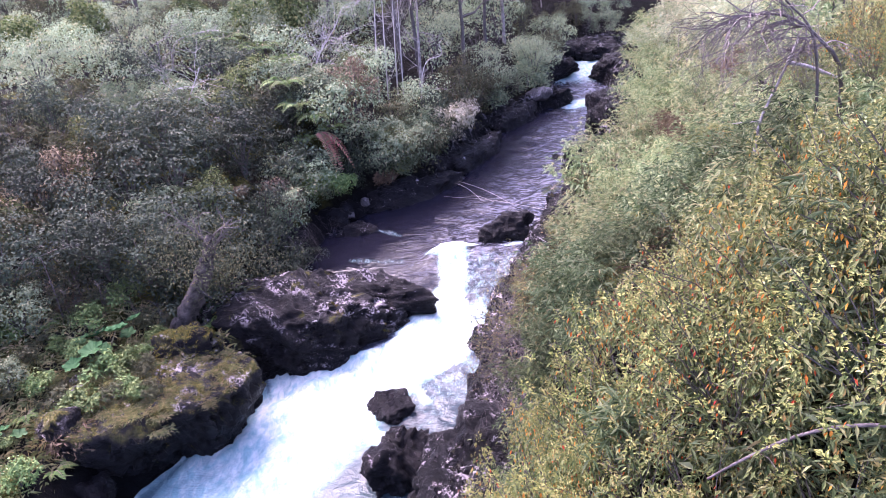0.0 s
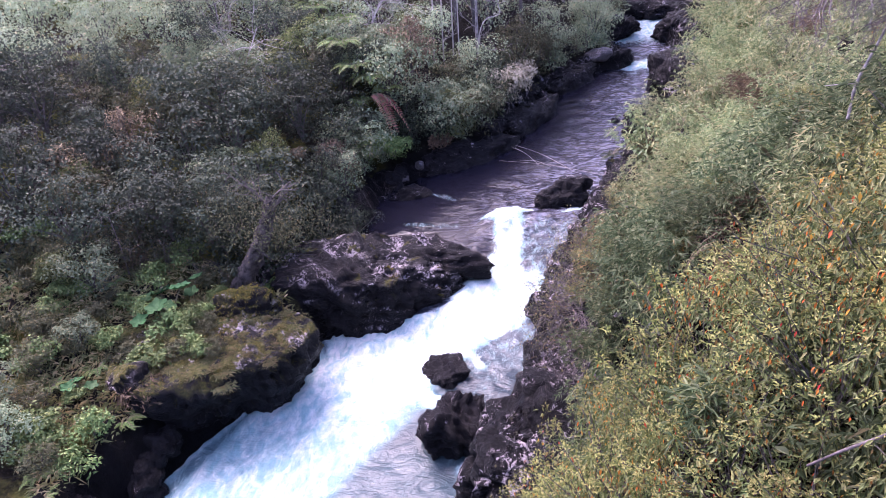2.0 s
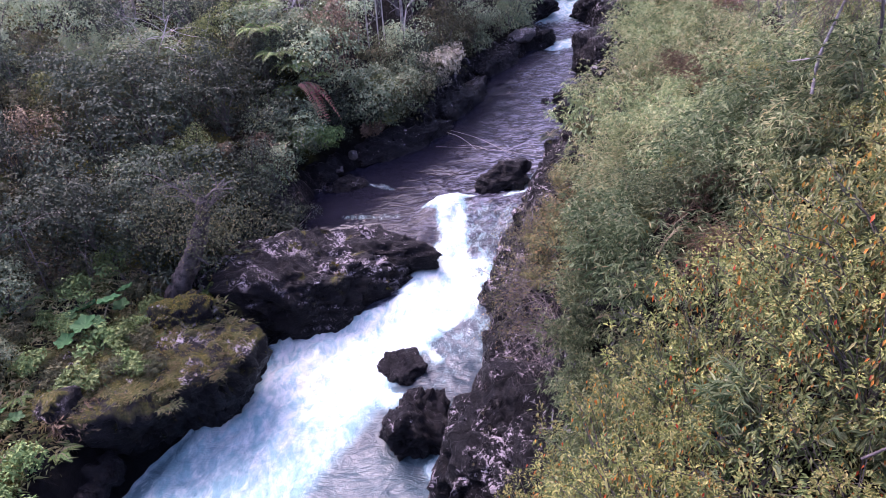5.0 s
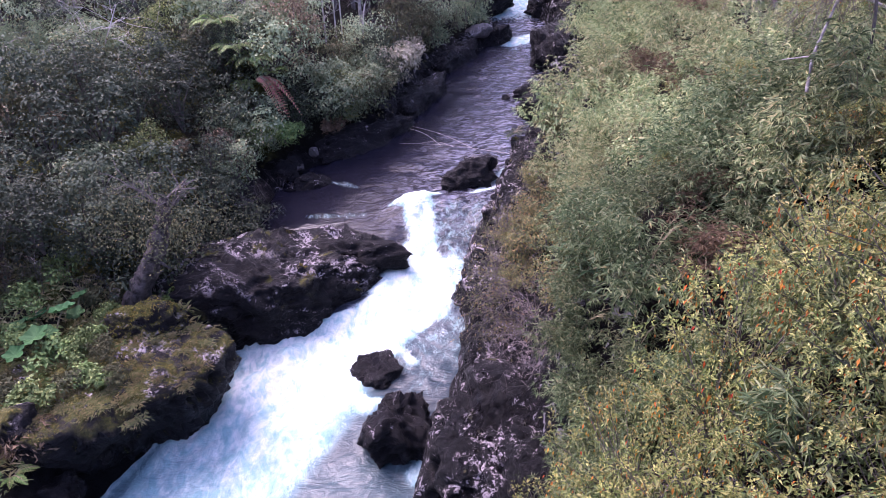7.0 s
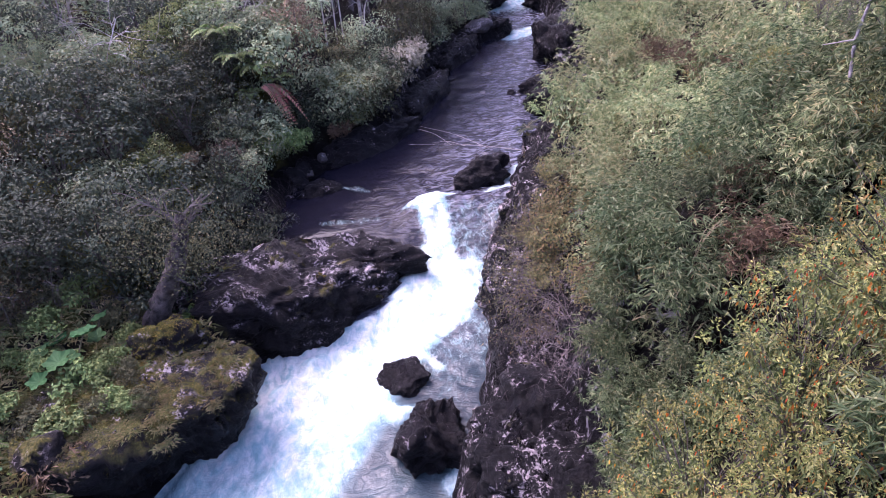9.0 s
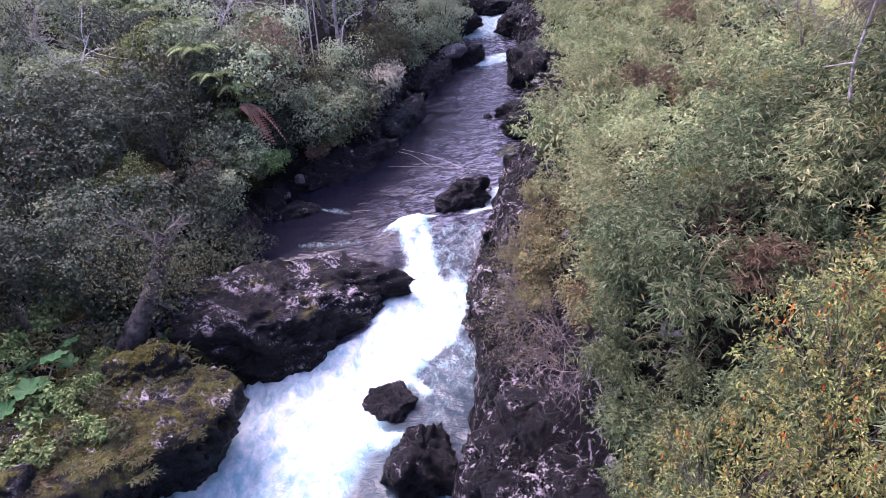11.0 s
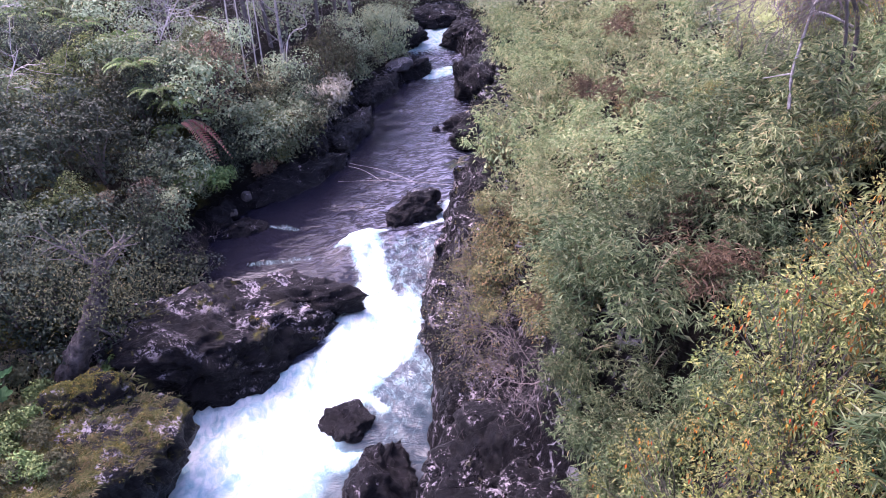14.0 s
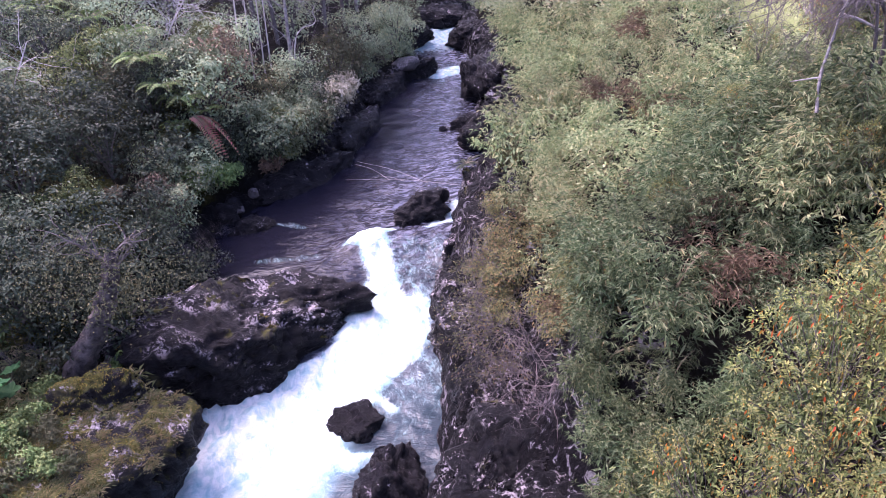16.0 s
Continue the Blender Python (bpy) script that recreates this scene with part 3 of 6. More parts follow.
def ledge(name, label, at, top, seed, mat):
    """A flat-topped rock shelf with an undercut face on the river's side."""
    r = np.random.default_rng(seed)
    seg, inner = 210, 26
    ang = np.linspace(-np.pi, np.pi, seg, endpoint=False)
    rim = np.interp(np.degrees(ang), (-180, -135, -104, -88, -63, -35, -15, 4, 15, 30, 60, 90, 135, 180), (2.2, 3.2, 3.0, 2.4, 2.15, 2.45, 2.7, 2.7, 2.2, 1.75, 1.5, 1.6, 2.0, 2.2))
    rings = [(k / inner, 0.0, 0.22 * (1 - (k / inner) ** 2)) for k in range(1, inner + 1)]
    rings += [(1.0, o, z) for o, z in ((0.05, -0.07), (0.07, -0.16), (0.06, -0.28), (0.03, -0.42), (-0.02, -0.58), (-0.08, -0.75), (-0.16, -0.93), (-0.26, -1.12), (-0.38, -1.32), (-0.52, -1.55), (-0.66, -1.8), (-0.8, -2.1), (-0.95, -2.6))]
    off = r.uniform(-50, 50, 3)
    v = [(0.0, 0.0, 0.22)]
    for f, o, z in rings:
        v += [(math.cos(t) * (q * f + o), math.sin(t) * (q * f + o), z) for t, q in zip(ang, rim)]
    for i, p in enumerate(v):
        q = Vector(p) + Vector(off)
        big = noise.fractal(q * 0.8, 0.9, 2.1, 4) * 0.16 + (0.35 - abs(noise.noise(q * 1.7))) * 0.22
        fine = (0.3 - abs(noise.noise(q * 3.6))) * 0.15 + noise.fractal(q * 6.0, 0.6, 2.1, 3) * 0.055
        flat = math.hypot(p[0], p[1]) or 1.0
        side = min(1.0, max(0.0, -p[2] * 3)) if p[2] < 0 else 0.0
        v[i] = (p[0] + p[0] / flat * (big + fine) * side * 1.7, p[1] + p[1] / flat * (big + fine) * side * 1.7, p[2] + (big + fine) * (1 - 0.8 * side))
    bm = bmesh.new()
    vs = [bm.verts.new(p) for p in v]
    for j in range(seg):
        bm.faces.new((vs[0], vs[1 + j], vs[1 + (j + 1) % seg]))
    for i in range(len(rings) - 1):
        for j in range(seg):
            a, b = 1 + i * seg + j, 1 + i * seg + (j + 1) % seg
            bm.faces.new((vs[a], vs[a + seg], vs[b + seg]))
            bm.faces.new((vs[a], vs[b + seg], vs[b]))
    me = bpy.data.meshes.new(name)
    bm.to_mesh(me)
    bm.free()
    me.polygons.foreach_set("use_smooth", np.full(len(me.polygons), True))
    me.materials.append(mat)
    ob = new(name, me)
    ob.matrix_world = pose(at[0], at[1], top)
    return tagged(ob, label, "rock")


outcrop_a = rock("outcrop", "large black rock outcrop with lichen and moss on its flat top", (-6.2, 18.85, 1.2), (3.35, 1.75, 1.8), 14, 3, ROCK_LICHEN, 2, 6, 0.13, 4.0)
rock("outcrop", "low black rock fin behind the large outcrop, running into the rapids", (-3.6, 20.0, 1.45), (2.0, 1.0, 1.0), -14, 12, ROCK_WET, 8, 5, 0.13)
outcrop_b = ledge("outcrop", "mossy rock ledge with pale lichen overhanging the white water", (-9.0, 14.8), 2.45, 21, ROCK_MOSSY)
rock("boulder", "black wet boulder standing in the rapids", (-2.15, 13.1, 0.35), (0.95, 1.2, 0.95), -20, 31, ROCK_WET, 8, 5, 0.14, group="boulders in the river")
rock("boulder", "small dark boulder washed over by white water", (-2.65, 15.4, 0.22), (0.72, 0.62, 0.5), 10, 32, ROCK_WET, 6, 5, 0.12, group="boulders in the river")
rock("boulder", "black boulder splitting the river above the rapids", (1.1, 24.1, 2.1), (1.0, 0.75, 0.66), 5, 33, ROCK_WET, 8, 5, 0.16, group="boulders in the river")
rock("boulder", "black rock standing against the bank beside a short fall", (3.0, 23.3, 2.1), (0.75, 1.2, 1.4), -15, 34, ROCK_RIGHT, 8, 5, 0.16)
rock("boulder", "black broken rock standing against the bank", (2.0, 21.4, 1.4), (0.9, 1.2, 1.2), -15, 45, ROCK_RIGHT, 8, 5, 0.16)
rock("boulder", "black broken rock below the bare twigs", (1.0, 18.7, 0.9), (0.8, 1.6, 1.3), -12, 46, ROCK_RIGHT, 8, 5, 0.16)
rock("boulder", "blocky black rock jutting from the bank", (5.35, 29.4, 2.9), (1.45, 0.95, 1.15), 8, 35, ROCK_WET, 8, 5, 0.15)
rock("boulder", "low black rock beside the blocky one", (5.2, 31.7, 2.55), (1.2, 0.65, 0.65), -5, 36, ROCK_WET, 8, 5, 0.15)
rock("boulder", "small round stone in the river", (3.75, 31.9, 2.5), (0.22, 0.2, 0.2), 0, 37, ROCK_WET, 4, 3, 0.1, group="boulders in the river")
rock("boulder", "long black rock along the bank", (7.2, 36.0, 3.4), (1.35, 2.4, 1.5), -8, 38, ROCK_WET, 8, 5, 0.15)
rock("boulder", "black rock where the river narrows", (9.0, 45.3, 4.0), (1.6, 1.7, 1.2), 0, 39, ROCK_WET, 8, 5, 0.15)
rock("boulder", "dark rock bar closing off the bend upstream", (7.9, 51.5, 4.3), (3.2, 1.2, 1.1), -10, 40, ROCK_WET, 8, 5, 0.15)
rock("boulder", "black rock point reaching into the river", (4.3, 41.0, 3.3), (1.7, 0.9, 0.85), 12, 41, ROCK_WET, 8, 5, 0.15)
rock("boulder", "black rock point below the forest", (5.2, 46.9, 4.0), (1.5, 1.2, 1.0), 12, 42, ROCK_WET, 8, 5, 0.15)
rock("boulder", "dark rounded slab along the water", (-3.3, 28.3, 2.2), (2.5, 1.0, 0.85), 36, 43, ROCK_WET, 5, 5, 0.10)
rock("boulder", "dark low slab along the shaded water", (-0.4, 33.0, 2.5), (3.2, 1.0, 0.8), 62, 47, ROCK_WET, 5, 5, 0.10)
rock("boulder", "dark low slab along the shaded water", (1.9, 38.0, 2.9), (2.4, 1.0, 0.85), 48, 48, ROCK_WET, 5, 5, 0.10)
rock("boulder", "dark half-drowned rock near the bank", (-5.2, 25.1, 1.95), (0.9, 0.6, 0.4), 10, 44, ROCK_WET, 5, 5, 0.12)
outcrop_c = rock("outcrop", "mossy hump of rock at the foot of the leaning tree", (-8.35, 15.3, 2.6), (0.85, 0.6, 0.75), 20, 22, ROCK_MOSSY, 3, 5, 0.1, 2.6)
rock("stone", "pale lichen-covered stone on the dark bank", (-5.05, 26.7, 2.7), (0.2, 0.17, 0.2), 0, 51, ROCK_PALE, 5, 3, 0.1)
rock("stone", "pale stone on the dark bank", (-5.6, 25.9, 2.4), (0.24, 0.18, 0.13), 30, 52, ROCK_PALE, 5, 3, 0.1)
rock("stone", "white lichen-covered stone on the far rock point", (3.6, 40.1, 4.0), (0.75, 0.5, 0.35), 10, 53, ROCK_PALE, 5, 3, 0.12)
rock("stone", "ochre mossy stone with a pale top on the ledge", (-10.35, 12.3, 2.55), (0.5, 0.42, 0.42), 10, 54, ROCK_MOSSY, 5, 4, 0.1)
for sx, sy, s, k in ((-8.75, 14.05, 0.13, 60), (-8.5, 13.85, 0.1, 61), (-8.9, 13.75, 0.09, 62), (-8.35, 14.1, 0.09, 63), (-9.3, 15.2, 0.17, 64)):
    rock("stone", "loose grey stone on the mossy ledge", (sx, sy, 2.6), (s * 1.5, s * 0.9, s * 0.45), 40 * k, k, ROCK_PALE, 14, 3, 0.05, group="loose stones on the ledge")


def moss_on(ob, seed, cover, label, count=5200):
    """Shoots of moss on the upward faces of a rock, as a part of it."""
    me = ob.data
    n, k = len(me.vertices), len(me.polygons)
    co, no, fv, fn = np.empty(n * 3), np.empty(n * 3), np.empty(k * 3, np.int32), np.empty(k * 3)
    me.vertices.foreach_get("co", co)
    me.vertices.foreach_get("normal", no)
    me.polygons.foreach_get("vertices", fv)
    me.polygons.foreach_get("normal", fn)
    co, no, fv, fn = co.reshape(-1, 3), no.reshape(-1, 3), fv.reshape(-1, 3), fn.reshape(-1, 3)
    patch = fbm(co[:, 0] * 1.7 + seed, co[:, 1] * 1.7, seed, 5) + 0.25 * vnoise(co[:, 0] * 7, co[:, 1] * 7, seed + 3) + cover
    keep = (fn[:, 2] > 0.5) & (patch[fv].mean(1) > 0)
    f = fv[keep]
    r = np.random.default_rng(seed)
    pick = f[r.integers(0, len(f), count)]
    w3 = r.dirichlet((1, 1, 1), count)[..., None]
    at, nn = (co[pick] * w3).sum(1), no[pick[:, 0]]
    tuft = part("moss_tuft", np_mesh("moss_tuft", *leaves(at - nn * 0.01, unit(nn + r.normal(size=at.shape) * 0.55), unit(r.normal(size=at.shape)), r.uniform(0.03, 0.075, count), 0.018, 0.2, 0.3), LEAF_MOSS), ob, label)
    tuft["kind"] = "stuff"


# broken rock along the foot of both banks
chunks = [rock("rock", "jagged black rock at the foot of the bank", (0, 0, -50), (0.8, 0.9, 0.75), 0, 70 + k, (ROCK_RIGHT, ROCK_RIGHT, ROCK_WET)[k], 6, 4, 0.16) for k in range(3)]
rc = np.random.default_rng(75)
laid = set()
for side, y0, y1, n, lo, hi in (("r", 8.5, 14.5, 36, 0.9, 3.3), ("r", 8.5, 24, 34, 0.1, 2.5), ("r", 25, 47, 16, 0.1, 1.2), ("l", 21.5, 45, 20, 0.0, 0.7), ("l", 8.5, 12.0, 5, 0.1, 0.5)):
    for k in range(n):
        y = y0 + (y1 - y0) * (k + rc.uniform()) / n
        d = rc.uniform(lo, hi)
        if side == "r" and y < 16:
            d = max(d, 1.0)
        x = float(bank_right(y)) + d if side == "r" else float(bank_left(y)) - d
        c, s_ = (rc.integers(0, 2) if side == "r" else 2), rc.uniform(0.5, 1.05)
        m = pose(x, y, g(x, y) - 0.35 * s_, rc.uniform(-25, 25), rc.uniform(-25, 25), rc.uniform(0, 360)) @ Matrix.Scale(s_, 4)
        if c in laid:
            copy_thing(chunks[c], m)
        else:
            laid.add(c)
            chunks[c].matrix_basis = m
            tagged(chunks[c], group="jagged rocks along the banks")
moss_on(outcrop_a, 5, -0.42, "fuzzy ochre and olive moss")
moss_on(outcrop_b, 9, 0.12, "fuzzy ochre and olive moss", 17000)
moss_on(outcrop_c, 12, 0.15, "fuzzy ochre and olive moss")


# ---------------------------------------------------------------- plants: one builder for each kind
def plant(name, label, category, group=""):
    e = new(name)
    e.empty_display_size = 0.2
    return tagged(e, label, category, group)


def balls(r, n, low=-0.2):
    d = unit(r.normal(size=(n, 3)))
    d[:, 2] = np.where(d[:, 2] < low, -d[:, 2], d[:, 2])
    return d


def joined(a, b):
    return np.concatenate([a[0], b[0]]), np.concatenate([a[1], b[1] + len(a[0])])


def inner_leaves(r, n, radius, height, length, width):
    """Larger leaves added deep inside a plant to block light passing through it."""
    u = balls(r, n, 0.0)
    p = u * (radius, radius, height) * r.uniform(0.35, 1.0, (n, 1)) + (0, 0, 0.1)
    return leaves(p, unit(r.normal(size=(n, 3)) + u * 0.4), unit(u + r.normal(size=(n, 3)) * 0.3), length * r.uniform(0.7, 1.2, n), width, 0.15, 0.2)


def bamboo_clump(seed, radius, height, canes, nodes, per, length, width, mat, label, drop=0.28):
    """Arching canes that carry fans of narrow leaves along their outer part."""
    r = np.random.default_rng(seed)
    sprays = max(6, canes // 8)
    own = r.integers(0, sprays, canes)
    az = r.uniform(0, 2 * np.pi, sprays)[own] + r.normal(size=canes) * 0.22
    reach = np.clip(radius * (np.sqrt(r.uniform(0.02, 1, sprays))[own] + r.normal(size=canes) * 0.07), 0.03, radius * 1.1)
    hi = height * (r.uniform(0.6, 1.0, sprays)[own] + r.uniform(-0.1, 0.1, canes)) * (1 - 0.6 * np.minimum(reach / radius, 1) ** 2)
    out = np.stack([np.cos(az), np.sin(az), 0 * az], -1)

    def along(s):
        z = hi[:, None] * (1.75 * s - 0.75 * s ** 2)
        return out[:, None] * (reach[:, None] * s ** 1.6)[..., None] + np.array((0, 0, 1.0)) * z[..., None]
    ss = np.linspace(0, 1, 6)[None, :] * np.ones((canes, 1))
    line = along(ss)
    e = plant("bamboo_clump", label, "bamboo")
    keep = range(0, canes, 5)
    part("canework", np_mesh("canework", *tubes([(line[i], np.linspace(0.012, 0.004, 6)) for i in keep], 3), STEM), e, "thin arching canes")["kind"] = "stuff"
    s = np.linspace(0.48, 1.0, nodes)[None, :] + r.uniform(-0.05, 0.05, (canes, nodes))
    p, q = along(s), along(s + 0.03)
    tan = unit(q - p)
    twig = unit(tan * 0.5 + out[:, None] * 0.6 + r.normal(size=p.shape) * 0.9) * r.uniform(0.05, 0.32, p.shape[:2])[..., None]
    c = p + twig
    ax = unit(unit(twig) * 1.2 + out[:, None] * 0.35 + r.normal(size=p.shape) * 0.35)[:, :, None]
    fan = unit(np.cross(ax, r.normal(size=(canes, nodes, 1, 3)) * 0.5 + (0, 0, 1.0)))
    ang = (np.linspace(-1.5, 1.5, per) + r.normal(size=(canes, nodes, per)) * 0.18)[..., None]
    d = unit(ax * np.cos(ang) + fan * np.sin(ang) + r.normal(size=(canes, nodes, per, 3)) * 0.15 - np.array((0, 0, drop)))
    pos = c[:, :, None] + ax * r.uniform(-0.25, 0.1, (canes, nodes, per, 1)) * length
    n = len(d.reshape(-1, 3))
    up = unit(np.broadcast_to(out[:, None, None], d.shape).reshape(-1, 3) * 0.6 + (0, 0, 1.0) + r.normal(size=(n, 3)) * 0.45)
    v, f = leaves(pos.reshape(-1, 3), d.reshape(-1, 3), up, length * r.uniform(0.55, 1.15, n), width * r.uniform(0.7, 1.2, n), 0.2, 0.22)
    v, f = joined((v, f), inner_leaves(r, canes * 3, radius * 0.62, height * 0.5, length * 1.35, width * 2.6))
    part("foliage", np_mesh("foliage", v, f, mat), e)
    return e


def lobed_shrub(seed, radius, height, lobes, per, length, width, mat, label, name="shrub", category="shrub", low=0.25):
    """A shrub of uneven leafy lobes on branching stems."""
    r = np.random.default_rng(seed)
    d = balls(r, lobes, -0.15)
    c = d * (radius, radius, height * 0.55) * r.uniform(0.45, 0.9, (lobes, 1)) + (0, 0, height * 0.5)
    c[:, 2] = np.maximum(c[:, 2], low)
    size = radius * r.uniform(0.24, 0.46, lobes)
    e = plant(name, label, category)
    paths = []
    for k in range(0, lobes, 2):
        s = np.linspace(0, 1, 5)[:, None]
        bend = np.array((0, 0, 1.0)) * (s * (1 - s)) * height * 0.25
        paths.append((c[k] * s ** np.array((1.4, 1.4, 0.9)) + bend + r.normal(size=(5, 3)) * 0.03 * s, np.linspace(0.03, 0.007, 5) * radius))
    part("woody_base", np_mesh("woody_base", *tubes(paths, 3), BARK_DARK), e, "dark branching stems")
    u2 = balls(r, lobes * per, -0.35).reshape(lobes, per, 3)
    spray = np.repeat(unit(r.normal(size=(lobes, per // 5 + 1, 3)) + (0, 0, 0.35)), 5, 1)[:, :per]
    u2 = unit(u2 * 0.35 + spray * 0.9)
    pos = c[:, None] + u2 * (size[:, None] * r.uniform(0.7, 1.15, (lobes, per)))[..., None] * (1, 1, 0.75) + r.normal(size=u2.shape) * length * 0.3
    round_ = unit(np.cross(u2, r.normal(size=u2.shape)))
    ax = unit(round_ * 0.9 + u2 * 0.35 - np.array((0, 0, 0.3)))
    n = lobes * per
    dome = np.repeat(unit(c - (0, 0, height * 0.2)), per, 0)
    up = unit(u2.reshape(-1, 3) * 0.8 + dome * 0.4 + r.normal(size=(n, 3)) * 0.28 + (0, 0, 0.35))
    v, f = leaves(pos.reshape(-1, 3), ax.reshape(-1, 3), up, length * r.uniform(0.7, 1.3, n), width * r.uniform(0.8, 1.3, n), 0.2, 0.12)
    v, f = joined((v, f), inner_leaves(r, n // 4, radius * 0.66, height * 0.66, radius * 0.1, radius * 0.055))
    part("foliage", np_mesh("foliage", v, f, mat), e)
    return e


def spire_shrub(seed, radius, height, spires, label):
    """A dome of short leafy spires: pale rosettes at their tips, drooping leaves below, some of them in autumn colours."""
    r = np.random.default_rng(seed)
    u = balls(r, spires, 0.0)
    top = u * (radius, radius, height * 0.55) * r.uniform(0.72, 1.08, (spires, 1)) + (0, 0, height * 0.45)
    e = plant("autumn_shrub", label, "shrub")
    s = np.linspace(0, 1, 5)[:, None]
    part("woody_base", np_mesh("woody_base", *tubes([(top[i] * s ** np.array((1.5, 1.5, 0.8)) + r.normal(size=(5, 3)) * 0.02, np.linspace(0.007, 0.003, 5)) for i in range(0, spires, 3)], 3), BARK_DARK), e, "thin dark stems")
    axis = unit(u * 0.45 + (0, 0, 1.0) + r.normal(size=(spires, 3)) * 0.18)
    n = 22
    h, a = r.uniform(0, 0.12, (spires, n)), r.uniform(0, 2 * np.pi, (spires, n))
    o = np.stack([np.cos(a), np.sin(a), r.uniform(0.0, 0.9, (spires, n))], -1)
    p1 = (top[:, None] - axis[:, None] * h[..., None] + o * 0.02).reshape(-1, 3)
    l1 = ((0.022 + 0.17 * h) * r.uniform(0.8, 1.3, h.shape)).ravel()
    n = 20
    h, a = r.uniform(0.06, 0.36, (spires, n)), r.uniform(0, 2 * np.pi, (spires, n))
    flat = np.stack([np.cos(a), np.sin(a), 0 * a], -1)
    p2 = (top[:, None] - axis[:, None] * h[..., None] + flat * r.uniform(0.01, 0.08, h.shape)[..., None]).reshape(-1, 3)
    d2 = (flat * 0.7 - np.array((0, 0, 1.0)) * r.uniform(0.2, 1.3, h.shape)[..., None]).reshape(-1, 3)
    l2 = r.uniform(0.035, 0.07, len(p2))
    turned = r.uniform(size=len(p2)) < np.repeat(np.where(r.uniform(size=spires) < 0.2, 0.6, 0.13), n)
    keep = ~turned
    up1, up2 = unit(r.normal(size=p1.shape) * 0.4 + (0, 0, 1)), unit(flat.reshape(-1, 3) + r.normal(size=p2.shape) * 0.4 + (0, 0, 0.6))
    part("leaf_tip", np_mesh("leaf_tip", *leaves(p1, o.reshape(-1, 3), up1, l1, l1 * 0.36, 0.25, 0.2), LEAF_TIP), e, "pale yellow-green leaf rosettes")["kind"] = "stuff"
    v, f = leaves(p2[keep], d2[keep], up2[keep], l2[keep], l2[keep] * 0.3, 0.2, 0.1)
    v, f = joined((v, f), inner_leaves(r, 700, radius * 0.8, height * 0.78, 0.065, 0.021))
    part("foliage", np_mesh("foliage", v, f, LEAF_YELLOW), e)
    v, f = leaves(p2[turned], d2[turned] - (0, 0, 1.3), up2[turned], l2[turned] * 0.85, l2[turned] * 0.3, 0.15, 0.0)
    part("autumn_foliage", np_mesh("autumn_foliage", v, f, LEAF_AUTUMN), e, "drooping olive, orange and red leaves")["kind"] = "stuff"
    return e


def branching(r, start, way, length, radius, depth, out, bend=0.35, forks=3, gravity=0.0):
    """Bare branches, splitting again and again."""
    n = 4
    pts = [np.array(start, float)]
    w = unit(np.array(way, float))
    for i in range(n - 1):
        w = unit(w + r.normal(size=3) * bend * 0.45 - np.array((0, 0, gravity)))
        pts.append(pts[-1] + w * length / (n - 1))
    out.append((np.array(pts), np.linspace(radius, radius * 0.5, n)))
    if depth:
        for k in range(forks):
            i = r.integers(1, n)
            branching(r, pts[i], w + r.normal(size=3) * 0.75, length * r.uniform(0.55, 0.85), radius * 0.55, depth - 1, out, bend, forks, gravity)


def twig_shrub(seed, radius, height, stems, label, mat=None, depth=3, gravity=0.06):
    r = np.random.default_rng(seed)
    e = plant("bare_shrub", label, "bare shrub")
    paths = []
    for _ in range(stems):
        a = r.uniform(0, 2 * np.pi)
        branching(r, r.normal(size=3) * (0.12, 0.12, 0), (math.cos(a) * radius * 0.7, math.sin(a) * radius * 0.7, height), height * 0.6, 0.0125, depth, paths, 0.5, 3, gravity)
    part("branchwork", np_mesh("branchwork", *tubes(paths, 3), mat or TWIG), e)["kind"] = "stuff"
    return e


def fern_plant(seed, fronds, length, label, mat, name="fern", rise=0.9, pinna=0.24, arc=6.2832, sag=0.0):
    """Arching fronds with paired leaflets."""
    r = np.random.default_rng(seed)
    e = plant(name, label, "fern")
    paths = []
    for k in range(fronds):
        a = arc * k / fronds + r.uniform(-0.25, 0.25)
        ln, out = length * r.uniform(0.75, 1.1), np.array((math.cos(a), math.sin(a), 0))
        s = np.linspace(0, 1, 9)[:, None]
        pts = out * ln * s * 0.9 + np.array((0, 0, 1.0)) * ln * (rise * (s - 0.95 * s ** 2) - sag * s ** 2)
        paths.append((pts, np.linspace(0.014, 0.003, 9)))
        t = np.linspace(0.12, 0.98, 26)
        pos = out * (ln * t * 0.9)[:, None] + np.array((0, 0, 1.0)) * (ln * (rise * (t - 0.95 * t ** 2) - sag * t ** 2))[:, None]
        side = np.array((-out[1], out[0], 0))
        size = pinna * ln / 1.2 * np.sin(np.pi * (0.12 + 0.86 * t)) ** 0.8
        ps = np.concatenate([pos, pos])
        ds = np.concatenate([np.tile(side * sgn + out * 0.35 - np.array((0, 0, 0.25)), (26, 1)) for sgn in (-1, 1)])
        us = np.tile((0, 0, 1.0), (52, 1)) + r.normal(size=(52, 3)) * 0.15
        part("frond", np_mesh("frond", *leaves(ps, ds, us, np.concatenate([size, size]), 0.05 * length / 1.2, 0.1, 0.2), mat), e)["kind"] = "stuff"
    part("rachis", np_mesh("rachis", *tubes(paths, 3), STEM), e, "brown frond ribs")
    return e


